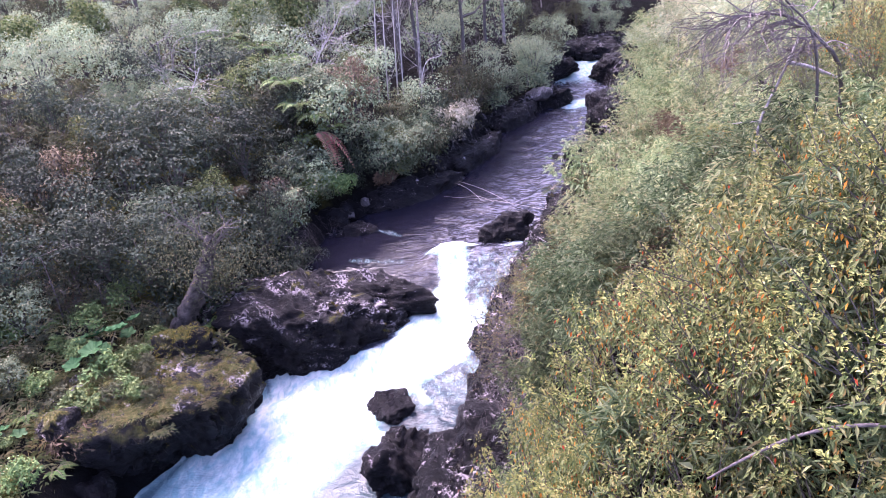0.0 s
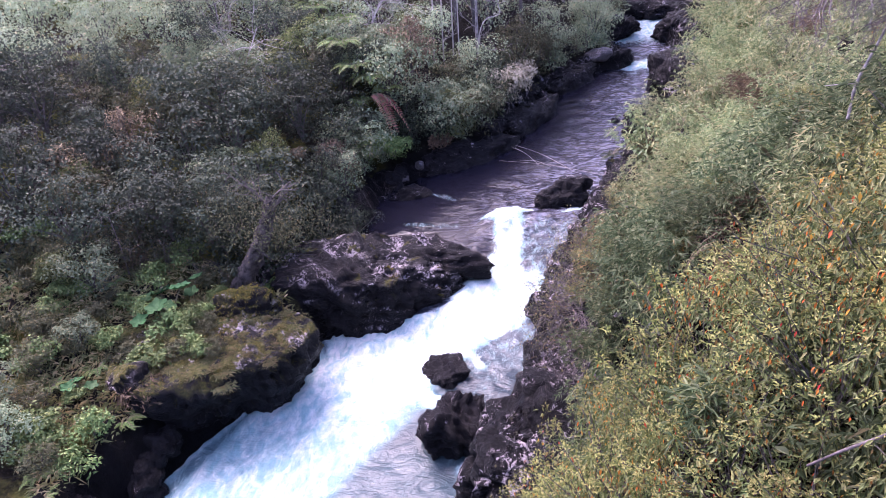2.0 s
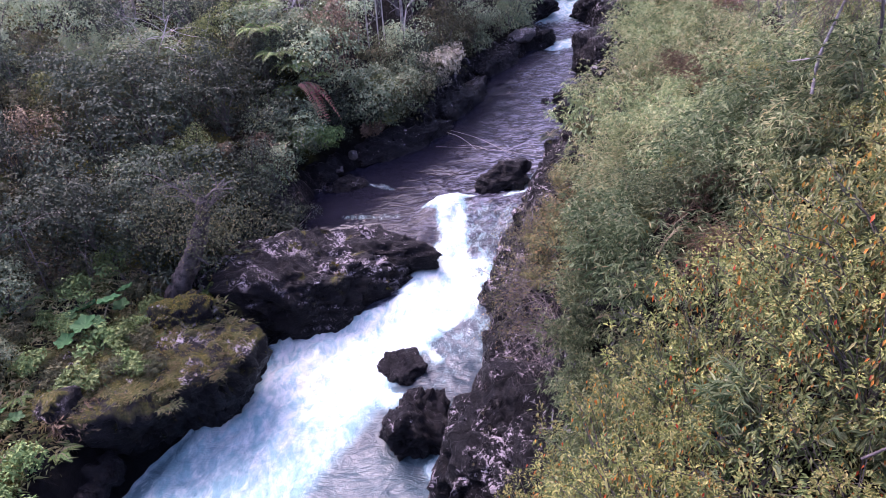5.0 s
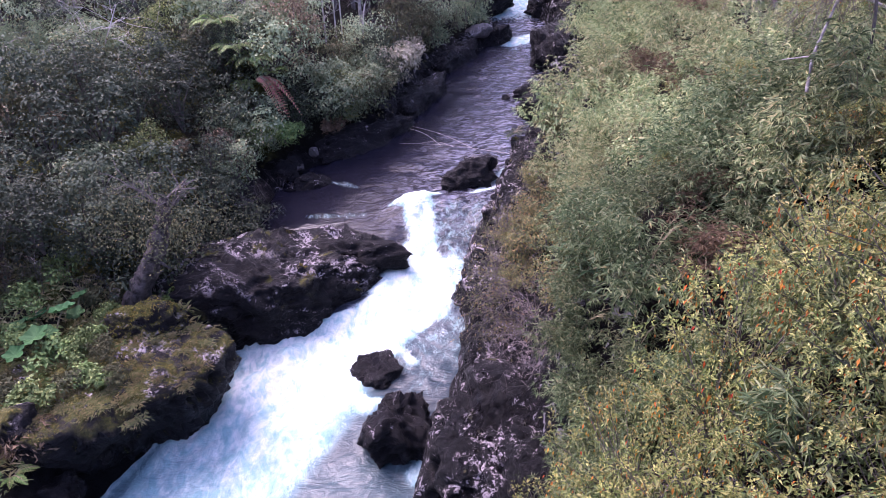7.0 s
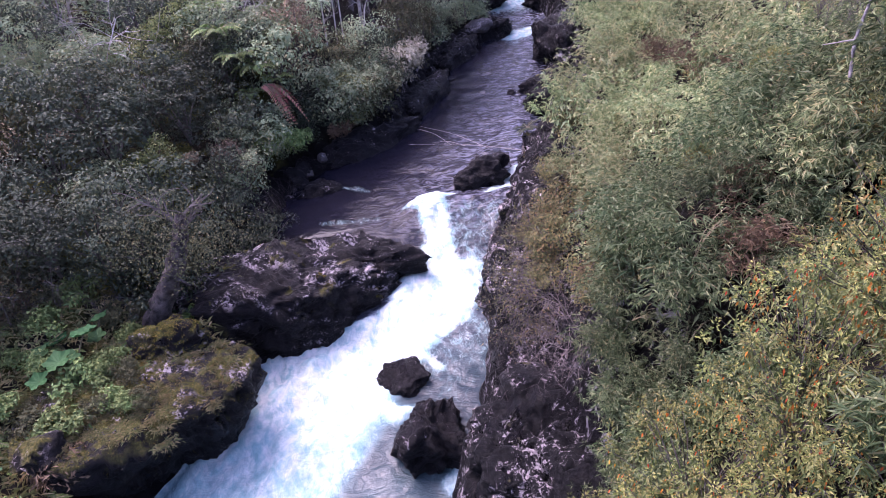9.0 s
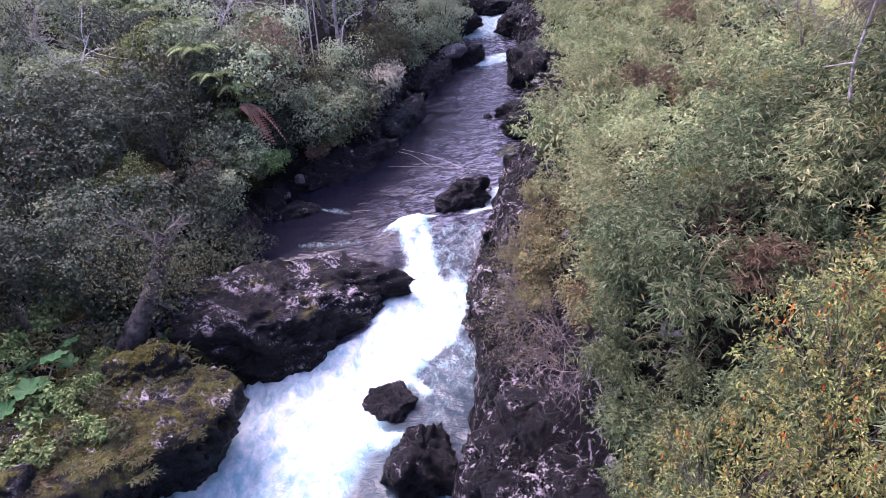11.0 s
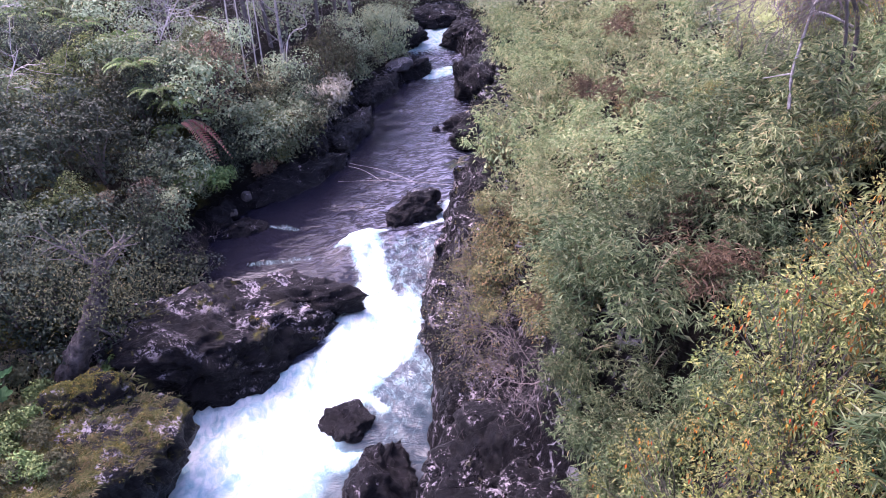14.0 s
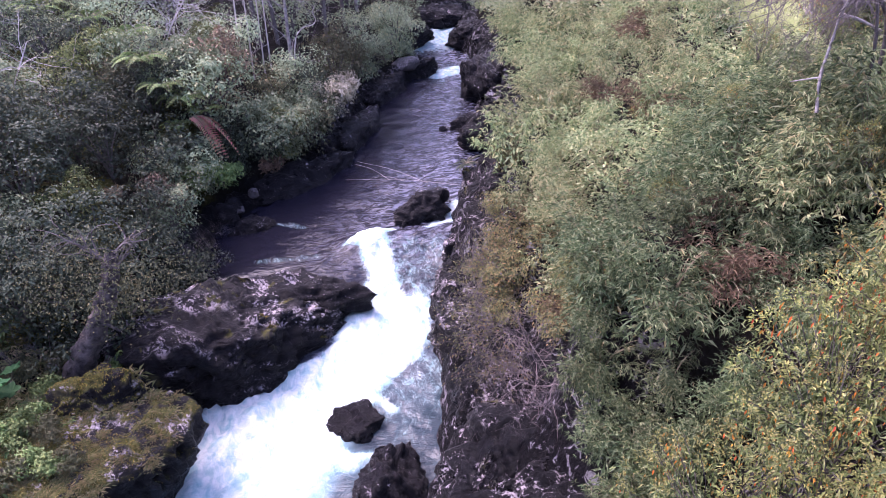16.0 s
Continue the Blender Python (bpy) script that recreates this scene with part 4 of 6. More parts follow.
def giant_rhubarb(seed, count, size, label):
    """Big round lobed leaves on thick stalks."""
    r = np.random.default_rng(seed)
    e = plant("giant_rhubarb", label, "plant")
    stalks = []
    for k in range(count):
        a = 2 * np.pi * k / count + r.uniform(-0.4, 0.4)
        rad, tall = size * r.uniform(0.6, 1.1), size * r.uniform(0.7, 1.5)
        c = np.array((math.cos(a) * rad, math.sin(a) * rad, tall))
        s = np.linspace(0, 1, 5)[:, None]
        stalks.append((c * s ** np.array((1.3, 1.3, 0.8)), np.linspace(0.03, 0.018, 5)))
        rings, seg = (0.0, 0.3, 0.6, 0.85, 1.0), 35
        v = []
        for q in rings:
            for j in range(seg):
                t = 2 * np.pi * j / seg
                lob = 1 + 0.16 * q * math.cos(5 * t) + 0.07 * q * math.cos(15 * t + 1)
                rr = size * 0.5 * q * lob
                v.append((rr * math.cos(t), rr * math.sin(t), size * (0.16 * q ** 2 + 0.035 * q * math.cos(10 * t))))
        v = np.array(v) @ np.array(Euler((r.uniform(-0.35, 0.35), r.uniform(-0.35, 0.35), a)).to_matrix()).T + c
        f = [(i * seg + j, i * seg + (j + 1) % seg, (i + 1) * seg + (j + 1) % seg, (i + 1) * seg + j) for i in range(len(rings) - 1) for j in range(seg)]
        part("leaf", np_mesh("leaf", v, f, LEAF_GUNNERA, True), e)
    part("stalk", np_mesh("stalk", *tubes(stalks, 5), STEM), e, "thick pale stalks")
    return e


def forest_tree(seed, height, crown, mat, bark_mat, label, lobes=16, per=150, leaf=0.22, bare=0.45, lean=0.06, girth=0.009):
    """A tapered trunk, limbs, and a crown of leafy lobes."""
    r = np.random.default_rng(seed)
    e = plant("tree", label, "tree")
    s = np.linspace(0, 1, 9)[:, None]
    sway = np.cumsum(r.normal(size=(9, 3)) * (lean, lean, 0), 0)
    trunk = np.array((0, 0, height)) * s + sway * height * 0.12
    part("trunk", np_mesh("trunk", *tubes([(trunk, np.linspace(girth, girth * 0.45, 9) * height)], 8), bark_mat, True), e)
    cs, limbs = [], []
    for k in range(lobes):
        t = bare + (1 - bare) * (k + r.uniform()) / lobes
        b = np.array([np.interp(t, s[:, 0], trunk[:, i]) for i in range(3)])
        a = r.uniform(0, 2 * np.pi)
        ln = crown * (1.05 - 0.75 * (t - bare) / (1 - bare)) * r.uniform(0.5, 1.0)
        c = b + (math.cos(a) * ln, math.sin(a) * ln, ln * 0.35)
        q = np.linspace(0, 1, 5)[:, None]
        limbs.append((b * (1 - q) + c * q + r.normal(size=(5, 3)) * 0.05, np.linspace(0.006, 0.0015, 5) * height))
        cs.append(c)
    part("limb", np_mesh("limb", *tubes(limbs, 4), bark_mat), e)
    cs = np.array(cs)
    size = crown * r.uniform(0.3, 0.52, lobes)
    u2 = unit(r.normal(size=(lobes, per, 3)))
    pos = cs[:, None] + u2 * (size[:, None] * r.uniform(0.4, 1.1, (lobes, per)))[..., None] * (1, 1, 0.6)
    n = lobes * per
    ax = unit(u2 * 0.7 + r.normal(size=u2.shape) * 0.8 - np.array((0, 0, 0.3))).reshape(-1, 3)
    v, f = leaves(pos.reshape(-1, 3), ax, unit(r.normal(size=(n, 3)) * 0.6 + (0, 0, 1)), leaf * r.uniform(0.6, 1.2, n), leaf * 0.42 * r.uniform(0.7, 1.2, n))
    part("crown", np_mesh("crown", v, f, mat), e)
    return e


def placed(kinds, spots, r, sink=0.12, size=(0.8, 1.2), group="", used=None, lift=0.0):
    """Set copies of the kinds on the ground; the first of each kind is itself moved."""
    used = set() if used is None else used
    for x, y, k in spots:
        ob = kinds[k]
        mound = 0.5 + 0.5 * float(vnoise(np.array([x * 0.42]), np.array([y * 0.42]), 91)[0])
        s, turn = r.uniform(*size), r.uniform(0, 360)
        m = pose(x, y, g(x, y) - sink + lift * max(mound - 0.4, -0.1), r.uniform(-6, 6), r.uniform(-6, 6), turn) @ Matrix.Diagonal((s, s, s * r.uniform(0.9, 1.1), 1))
        if ob in used:
            copy_thing(ob, m)
        else:
            used.add(ob)
            ob.matrix_basis = m
            tagged(ob, group=group)


def spread(r, xr, yr, gap, ok, tries=6000):
    """Places at least gap apart, where ok."""
    pts = []
    for _ in range(tries):
        x, y = r.uniform(*xr), r.uniform(*yr)
        if ok(x, y):
            d = gap(x, y)
            if all((x - a) ** 2 + (y - b) ** 2 > d * d for a, b in pts):
                pts.append((x, y))
    return pts


def in_view(x, y):
    return 0.8 - 0.95 * y - 3 < x < -1.5 + 1.12 * y + 2.5


def dl_(x, y):
    return float(bank_left(y)) - x


def dr_(x, y):
    return x - float(bank_right(y))

# ---------------------------------------------------------------- the slope on the right: bamboo and autumn shrubs
pr = np.random.default_rng(101)
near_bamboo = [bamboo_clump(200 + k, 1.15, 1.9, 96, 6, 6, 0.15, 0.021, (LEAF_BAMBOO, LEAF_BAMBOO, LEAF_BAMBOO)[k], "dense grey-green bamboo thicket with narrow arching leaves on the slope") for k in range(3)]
# leaf colours grow paler from near to far: haze is put into them
mid_bamboo = [bamboo_clump(210 + k, 1.4, 2.1, 86, 5, 5, 0.16, 0.025, LEAF_PALE_HAZE, "pale green bamboo thicket covering the river bank, partly paled for haze") for k in range(3)]
far_bamboo = [bamboo_clump(220 + k, 2.0, 2.6, 110, 5, 4, 0.23, 0.036, (LEAF_STRAW_HAZE, LEAF_PALE_HAZE)[k], "distant pale green bamboo thicket on the bank, partly paled for haze") for k in range(2)]
autumn = [spire_shrub(230 + k, 0.85, 1.5, 96, "yellow-green shrub with drooping orange and red autumn leaves") for k in range(3)]


def autumn_here(x, y):
    return y < 6.75 - 0.3 * max(0, x - 2.2) and fbm(np.array([x * 0.6]), np.array([y * 0.6]), 71)[0] > -0.6


HOLLOWS = ((4.3, 8.8, 0.5), (3.4, 9.1, 0.45))


def hollow(x, y):
    return any(math.hypot(x - a, y - b) < c for a, b, c in HOLLOWS)


spots = spread(pr, (-1, 9), (2.6, 14), lambda x, y: 0.98, lambda x, y: in_view(x, y) and dr_(x, y) > 3.4 - 0.1 * max(0, y - 11) and not hollow(x, y) and not (6.4 < y < 8.2 and x > 1.6) and (not autumn_here(x, y) or pr.uniform() < 0.02) and x < 8.5)
placed(near_bamboo, [(x, y, pr.integers(0, 3)) for x, y in spots], pr, size=(0.75, 1.15), lift=1.7, group="bamboo thickets on the slope")
spots = spread(pr, (-1, 5.5), (2.8, 7.4), lambda x, y: 0.72, lambda x, y: in_view(x, y) and dr_(x, y) > 2.9 and autumn_here(x, y))
placed(autumn, [(x, y, pr.integers(0, 3)) for x, y in spots], pr, size=(0.95, 1.3), lift=0.7, group="autumn shrubs on the slope")
spots = spread(pr, (1.0, 7), (6.9, 8.3), lambda x, y: 0.8, lambda x, y: in_view(x, y) and dr_(x, y) > 3.6)
placed(near_bamboo, [(x, y, pr.integers(0, 3)) for x, y in spots], pr, size=(0.5, 0.75), group="bamboo thickets on the slope", used=set(near_bamboo))
spots = spread(pr, (0.6, 6), (3, 6.6), lambda x, y: 1.9, lambda x, y: in_view(x, y) and autumn_here(x, y))
placed(near_bamboo, [(x, y, pr.integers(0, 3)) for x, y in spots], pr, size=(0.8, 0.95), lift=0.4, group="bamboo thickets on the slope", used=set(near_bamboo))
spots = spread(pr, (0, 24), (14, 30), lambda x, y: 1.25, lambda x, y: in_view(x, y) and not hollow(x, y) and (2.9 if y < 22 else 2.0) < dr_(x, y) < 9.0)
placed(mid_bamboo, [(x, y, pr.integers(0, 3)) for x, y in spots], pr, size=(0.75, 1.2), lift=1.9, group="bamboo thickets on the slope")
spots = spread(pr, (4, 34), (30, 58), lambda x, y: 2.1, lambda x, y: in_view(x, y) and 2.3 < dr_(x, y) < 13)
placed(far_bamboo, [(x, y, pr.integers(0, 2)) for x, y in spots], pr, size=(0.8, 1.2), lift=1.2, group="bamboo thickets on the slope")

broad = bamboo_clump(225, 0.75, 1.4, 30, 4, 6, 0.2, 0.025, LEAF_BAMBOO, "bamboo with long broad grey-green leaves rising among the autumn shrubs", 0.1)
broad.matrix_basis = pose(2.7, 4.6, g(2.7, 4.6) + 0.1, 0, 0, 0)
tagged(broad, group="broad-leaved bamboo among the autumn shrubs")
for x, y, s in ((3.3, 5.2, 1.0), (2.2, 5.1, 0.9), (3.6, 4.3, 1.0), (2.9, 5.9, 0.95), (1.8, 4.4, 0.85), (3.9, 5.7, 1.0), (2.2, 6.3, 0.85)):
    copy_thing(broad, pose(x, y, g(x, y) + 0.1, 0, 0, 95 * x) @ Matrix.Scale(s, 4))

# ---------------------------------------------------------------- the left bank
pl = np.random.default_rng(303)
A = "dense green shrub on the steep river bank, shade and haze in its leaf colour"
left_kinds = [lobed_shrub(310, 1.3, 2.3, 17, 84, 0.105, 0.052, LEAF_SHADED, A),
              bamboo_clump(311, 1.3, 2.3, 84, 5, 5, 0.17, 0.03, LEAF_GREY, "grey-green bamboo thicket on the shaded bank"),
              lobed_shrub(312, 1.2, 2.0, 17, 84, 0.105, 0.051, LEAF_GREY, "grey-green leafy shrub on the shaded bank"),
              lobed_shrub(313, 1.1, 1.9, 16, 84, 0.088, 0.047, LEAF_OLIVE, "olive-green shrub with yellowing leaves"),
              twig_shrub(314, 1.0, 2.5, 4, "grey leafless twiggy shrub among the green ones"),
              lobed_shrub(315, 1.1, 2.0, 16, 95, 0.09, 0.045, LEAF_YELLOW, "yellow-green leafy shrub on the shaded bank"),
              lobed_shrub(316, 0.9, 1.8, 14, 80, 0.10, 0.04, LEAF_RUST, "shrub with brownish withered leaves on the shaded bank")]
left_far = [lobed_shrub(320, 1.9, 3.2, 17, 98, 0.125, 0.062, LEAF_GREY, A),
            lobed_shrub(321, 1.8, 3.0, 17, 98, 0.125, 0.062, LEAF_HAZED, "grey-green leafy shrub on the far bank, coloured paler for haze"),
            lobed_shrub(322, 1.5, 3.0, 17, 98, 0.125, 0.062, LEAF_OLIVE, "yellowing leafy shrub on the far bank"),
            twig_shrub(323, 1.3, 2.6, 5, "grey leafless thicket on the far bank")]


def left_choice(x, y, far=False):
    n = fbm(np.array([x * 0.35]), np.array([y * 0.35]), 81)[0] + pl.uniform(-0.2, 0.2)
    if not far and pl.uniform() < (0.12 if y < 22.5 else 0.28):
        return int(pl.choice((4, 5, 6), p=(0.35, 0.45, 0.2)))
    # far shrubs take the paler leaf colours in place of haze
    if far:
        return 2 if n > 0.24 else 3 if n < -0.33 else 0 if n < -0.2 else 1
    # nearer shrubs take the darkest leaves: deep shade put into colour
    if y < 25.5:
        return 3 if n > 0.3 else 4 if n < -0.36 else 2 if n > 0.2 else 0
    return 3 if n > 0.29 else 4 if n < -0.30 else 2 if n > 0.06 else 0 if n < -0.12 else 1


def left_ok(x, y):
    d = dl_(x, y)
    if y < 17.6:
        return d > 1.6 and y > (17.5 if x > -11.5 else 16.6 - 0.25 * max(0, -x - 11))
    return d > 1.0


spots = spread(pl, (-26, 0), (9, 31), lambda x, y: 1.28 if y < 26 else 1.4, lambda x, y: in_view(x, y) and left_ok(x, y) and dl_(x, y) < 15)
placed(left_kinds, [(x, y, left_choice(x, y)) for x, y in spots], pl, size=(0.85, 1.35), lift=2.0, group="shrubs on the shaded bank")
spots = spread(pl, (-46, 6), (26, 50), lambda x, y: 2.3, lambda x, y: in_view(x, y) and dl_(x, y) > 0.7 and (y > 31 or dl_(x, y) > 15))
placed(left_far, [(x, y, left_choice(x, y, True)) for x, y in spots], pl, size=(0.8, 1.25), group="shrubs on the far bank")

for k in range(16):
    y = 24.6 + 0.8 * k + pl.uniform(-0.3, 0.3)
    x = float(bank_left(y)) - pl.uniform(1.4, 2.0)
    copy_thing((left_kinds if y < 33 else left_far)[int(pl.choice((0, 2, 1, 2)))], pose(x, y, g(x, y) - 0.3, pl.uniform(-10, 10), 18, pl.uniform(0, 360)) @ Matrix.Scale(pl.uniform(0.75, 1.1) * (1 if y < 33 else 0.7), 4))
for k in range(30):
    y = 21.8 + 0.85 * k + pl.uniform(-0.3, 0.3)
    x = float(bank_left(y)) - pl.uniform(0.8, 1.3)
    q = int(pl.choice(4, p=(0.4, 0.2, 0.25, 0.15)))
    copy_thing(left_kinds[q] if y < 32 else left_far[q % 3], pose(x, y, g(x, y) + 0.1, pl.uniform(-15, 15), 14, pl.uniform(0, 360)) @ Matrix.Scale(pl.uniform(0.5, 0.85), 4))

for x, y in spread(pl, (3.5, 19), (53.2, 58.5), lambda x, y: 2.2, lambda x, y: y > 53.2 + 0.15 * abs(x - 9), 900):
    copy_thing(left_far[int(pl.choice(4, p=(0.45, 0.25, 0.12, 0.18)))], pose(x, y, g(x, y) + 0.25 + 0.16 * (y - 53), 0, 0, pl.uniform(0, 360)) @ Matrix.Scale(pl.uniform(0.6, 0.95), 4))

for x, y in ((5.5, 51.5), (4.6, 50.5), (6.4, 53.0), (7.6, 54.2), (9.0, 54.9), (10.5, 55.6), (12.0, 56.2), (6.8, 54.6), (8.4, 56.0)):
    copy_thing(left_far[int(pl.choice(4, p=(0.4, 0.3, 0.15, 0.15)))], pose(x, y, g(x, y) + 0.1, 0, 0, 60 * x) @ Matrix.Scale(0.62, 4))
for x, y, k in ((-7.7, 28.4, 0), (-8.5, 29.3, 2), (-7.0, 29.4, 2), (-8.0, 27.4, 0), (-9.2, 28.3, 3)):
    copy_thing(left_kinds[k], pose(x, y, g(x, y) + 0.4, 0, 0, 60 * x) @ Matrix.Scale(1.0, 4))

# trees of the forest behind
forest = [forest_tree(401, 9, 2.6, LEAF_HAZED, BARK_GREY, "tall forest tree with a grey trunk and a crown coloured paler for haze", per=85),
          forest_tree(402, 8, 2.2, LEAF_GREY, BARK_GREY, "forest tree with a slender pale trunk and grey-green crown", bare=0.55, per=85, girth=0.006),
          forest_tree(403, 10, 3.0, LEAF_SHADED, BARK_DARK, "tall dark forest tree on the bank", bare=0.25, per=85)]
spots = spread(pl, (-40, 45), (48, 66), lambda x, y: 6.0, lambda x, y: in_view(x, y) and not (-1.5 < dr_(x, y) and dl_(x, y) < 1.5 and y < 60) and (dl_(x, y) > 1 or dr_(x, y) > 2 + 4 * (y < 55)) and not (x > 16 and y < 60), 1200)
placed(forest, [(x, y, pl.integers(0, 3)) for x, y in spots if not -4 < x < 26], pl, size=(1.2, 1.7), group="trees of the forest")
for x, y in [q for q in spots if -4 < q[0] < 26]:
    copy_thing(forest[pl.integers(0, 3)], pose(x, y, g(x, y) - 0.2, 0, 0, 40 * x) @ Matrix.Scale(pl.uniform(0.5, 0.65), 4))
for x, y, k, s in ((-4.3, 37.5, 2, 0.95), (-3.3, 38.0, 2, 0.85), (-0.6, 38.5, 2, 0.85), (0.6, 42, 2, 0.9), (1.8, 46, 0, 0.9), (3.2, 49.5, 2, 0.8), (-13, 41, 0, 0.9), (-20, 40, 2, 0.9), (-9, 42, 2, 0.9)):
    copy_thing(forest[k], pose(x, y, g(x, y) - 0.2, 0, 0, 77 * k + 31 * x) @ Matrix.Scale(s, 4))
# unseen tall trees added far upstream to darken the river's reflections
for x, y, k in ((-6, 74, 2), (-1, 79, 0), (4, 73, 2), (9, 80, 1), (13, 74, 2), (18, 81, 0), (23, 75, 2), (28, 80, 1)):
    copy_thing(forest[k], pose(x, y, g(x, y) - 0.3, 0, 0, 53 * x) @ Matrix.Scale(pl.uniform(1.8, 2.3), 4))

# ---------------------------------------------------------------- single things on the left bank
def tube_thing(name, label, category, part_name, path, radii, mat, sides=8):
    e = plant(name, label, category)
    part(part_name, np_mesh(part_name, *tubes([(np.array(path), np.array(radii))], sides), mat, True), e)
    return e


def smooth_path(pts, n=14):
    """A curve through a few points."""
    p = np.array(pts, float)
    t = np.linspace(0, len(p) - 1, n)
    i = np.clip(t.astype(int), 0, len(p) - 2)
    f = (t - i)[:, None]
    q = np.vstack([2 * p[0] - p[1], p, 2 * p[-1] - p[-2]])
    a, b, c, d = q[i], q[i + 1], q[i + 2], q[i + 3]
    return 0.5 * (2 * b + (c - a) * f + (2 * a - 5 * b + 4 * c - d) * f ** 2 + (3 * b - a - 3 * c + d) * f ** 3)


# the old leaning tree between the two outcrops
old = plant("leaning_tree", "old leaning tree with a thick grey trunk on the ledge", "tree")
tr = smooth_path(((-9.4, 16.6, 2.0), (-9.12, 16.6, 2.6), (-8.78, 16.58, 3.2), (-8.42, 16.6, 3.72), (-8.05, 16.6, 4.3), (-7.8, 16.68, 4.8), (-7.65, 16.85, 5.25), (-7.6, 17.0, 5.6)), 44)
tv, tf = tubes([(tr, np.interp(np.linspace(0, 1, 44), (0, 0.25, 0.5, 0.72, 1), (0.34, 0.29, 0.25, 0.2, 0.09)))], 22)
axis_of = np.repeat(tr, 22, 0)
gnarl = np.array([noise.fractal(Vector((q[0] * 6.0, q[1] * 6.0, q[2] * 2.6)), 0.6, 2.1, 4) for q in tv])[:, None]
part("trunk", np_mesh("trunk", tv + unit(tv - axis_of) * gnarl * 0.1, tf, BARK_OLD, True), old)
for k, pts in enumerate((((-8.25, 16.5, 4.05), (-8.0, 16.4, 4.05), (-7.75, 16.4, 3.8)), ((-9.1, 16.5, 2.7), (-9.35, 16.2, 2.4), (-9.6, 15.9, 2.2)),)):
    part("root", np_mesh("root", *tubes([(smooth_path(pts, 9), np.linspace(0.07, 0.025, 9))], 7), BARK_OLD, True), old)
r4 = np.random.default_rng(440)
boughs = []
for k in range(5):
    a = 1.26 * k
    branching(r4, tr[33 + 2 * k], (math.cos(a) * 0.9, math.sin(a) * 0.6 + 0.5, 0.75), 0.85, 0.04, 2, boughs, 0.55, 3, 0.03)
part("boughwork", np_mesh("boughwork", *tubes(boughs, 4), BARK_DARK), old, "crooked grey boughs")["kind"] = "stuff"
cen = np.array((0.35, 0.05, 0.05)) + np.array(((-8.3, 16.2, 5.2), (-9.3, 16.4, 5.0), (-7.4, 16.5, 5.1), (-8.0, 17.0, 5.6), (-6.9, 17.0, 4.7), (-9.0, 16.9, 5.6), (-7.9, 15.9, 4.7)))
pp = (cen[r4.integers(0, 7, 2600)] + r4.normal(size=(2600, 3)) * (0.6, 0.5, 0.36))
part("crown", np_mesh("crown", *leaves(pp, r4.normal(size=pp.shape) - (0, 0, 0.3), unit(r4.normal(size=pp.shape) * 0.6 + (0, 0, 1)), r4.uniform(0.05, 0.10, 2600), r4.uniform(0.025, 0.045, 2600)), LEAF_OLIVE), old, "sparse olive-green crown")

# mostly the darkest leaves, so the shade behind the trunk is painted in
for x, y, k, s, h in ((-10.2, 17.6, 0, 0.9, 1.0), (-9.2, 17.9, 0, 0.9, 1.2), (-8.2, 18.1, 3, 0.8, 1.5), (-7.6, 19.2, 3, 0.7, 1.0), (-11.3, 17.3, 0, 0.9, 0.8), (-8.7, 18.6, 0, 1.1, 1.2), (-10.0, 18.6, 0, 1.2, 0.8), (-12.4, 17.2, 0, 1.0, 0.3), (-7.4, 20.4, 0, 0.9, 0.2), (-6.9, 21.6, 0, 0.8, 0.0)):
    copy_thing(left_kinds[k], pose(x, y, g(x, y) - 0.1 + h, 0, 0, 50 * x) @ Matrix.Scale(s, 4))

for x, y, k, s in ((-13.1, 12.5, 3, 0.6), (-12.4, 11.2, 3, 0.55), (-12.2, 10.0, 2, 0.5), (-11.2, 9.7, 3, 0.5), (-13.4, 11.0, 2, 0.6), (-13.6, 13.6, 3, 0.6), (-13.1, 15.4, 2, 0.65), (-14.0, 16.2, 3, 0.8), (-12.6, 13.6, 2, 0.4)):
    copy_thing(left_kinds[k], pose(x, y, g(x, y) - 0.1, 0, 0, 50 * x) @ Matrix.Scale(s, 4))

for x, y, s in ((-10.4, 16.9, 0.6), (-11.3, 16.6, 0.65), (-9.8, 17.3, 0.55), (-12.2, 16.3, 0.6), (-7.2, 19.9, 0.5), (-7.0, 22.3, 0.55), (-6.3, 24.6, 0.5), (-12.9, 15.4, 0.5)):
    copy_thing(left_kinds[4], pose(x, y, g(x, y) - 0.05, 0, 0, 64 * x) @ Matrix.Scale(s, 4))

# giant rhubarb, ferns, small shrubs, moss mounds and grass on the ledge
rhubarb = giant_rhubarb(450, 3, 0.62, "giant rhubarb with broad green lobed leaves on the mossy ledge")
rhubarb.matrix_basis = pose(-10.6, 15.2, g(-10.6, 15.2) - 0.1, 0, 0, 20)
tagged(rhubarb, group="giant rhubarb plants on the ledge")
for x, y, s, a in ((-11.1, 14.9, 0.8, 140), (-10.3, 15.9, 0.7, 60), (-11.8, 12.1, 0.55, 250), (-9.6, 12.7, 0.45, 300), (-9.9, 14.3, 0.4, 10)):
    copy_thing(rhubarb, pose(x, y, g(x, y) - 0.1, 0, 0, a) @ Matrix.Scale(s, 4))
small_fern = fern_plant(460, 9, 0.55, "small green fern growing on the mossy ledge", LEAF_FERN)
herb = lobed_shrub(461, 0.5, 0.6, 11, 55, 0.10, 0.045, LEAF_OLIVE, "low olive herb cushion on the ledge", "herb", "herb", 0.1)
herb_b = lobed_shrub(462, 0.5, 0.7, 11, 60, 0.10, 0.05, LEAF_FERN, "low green herb cushion on the ledge", "herb", "herb", 0.1)
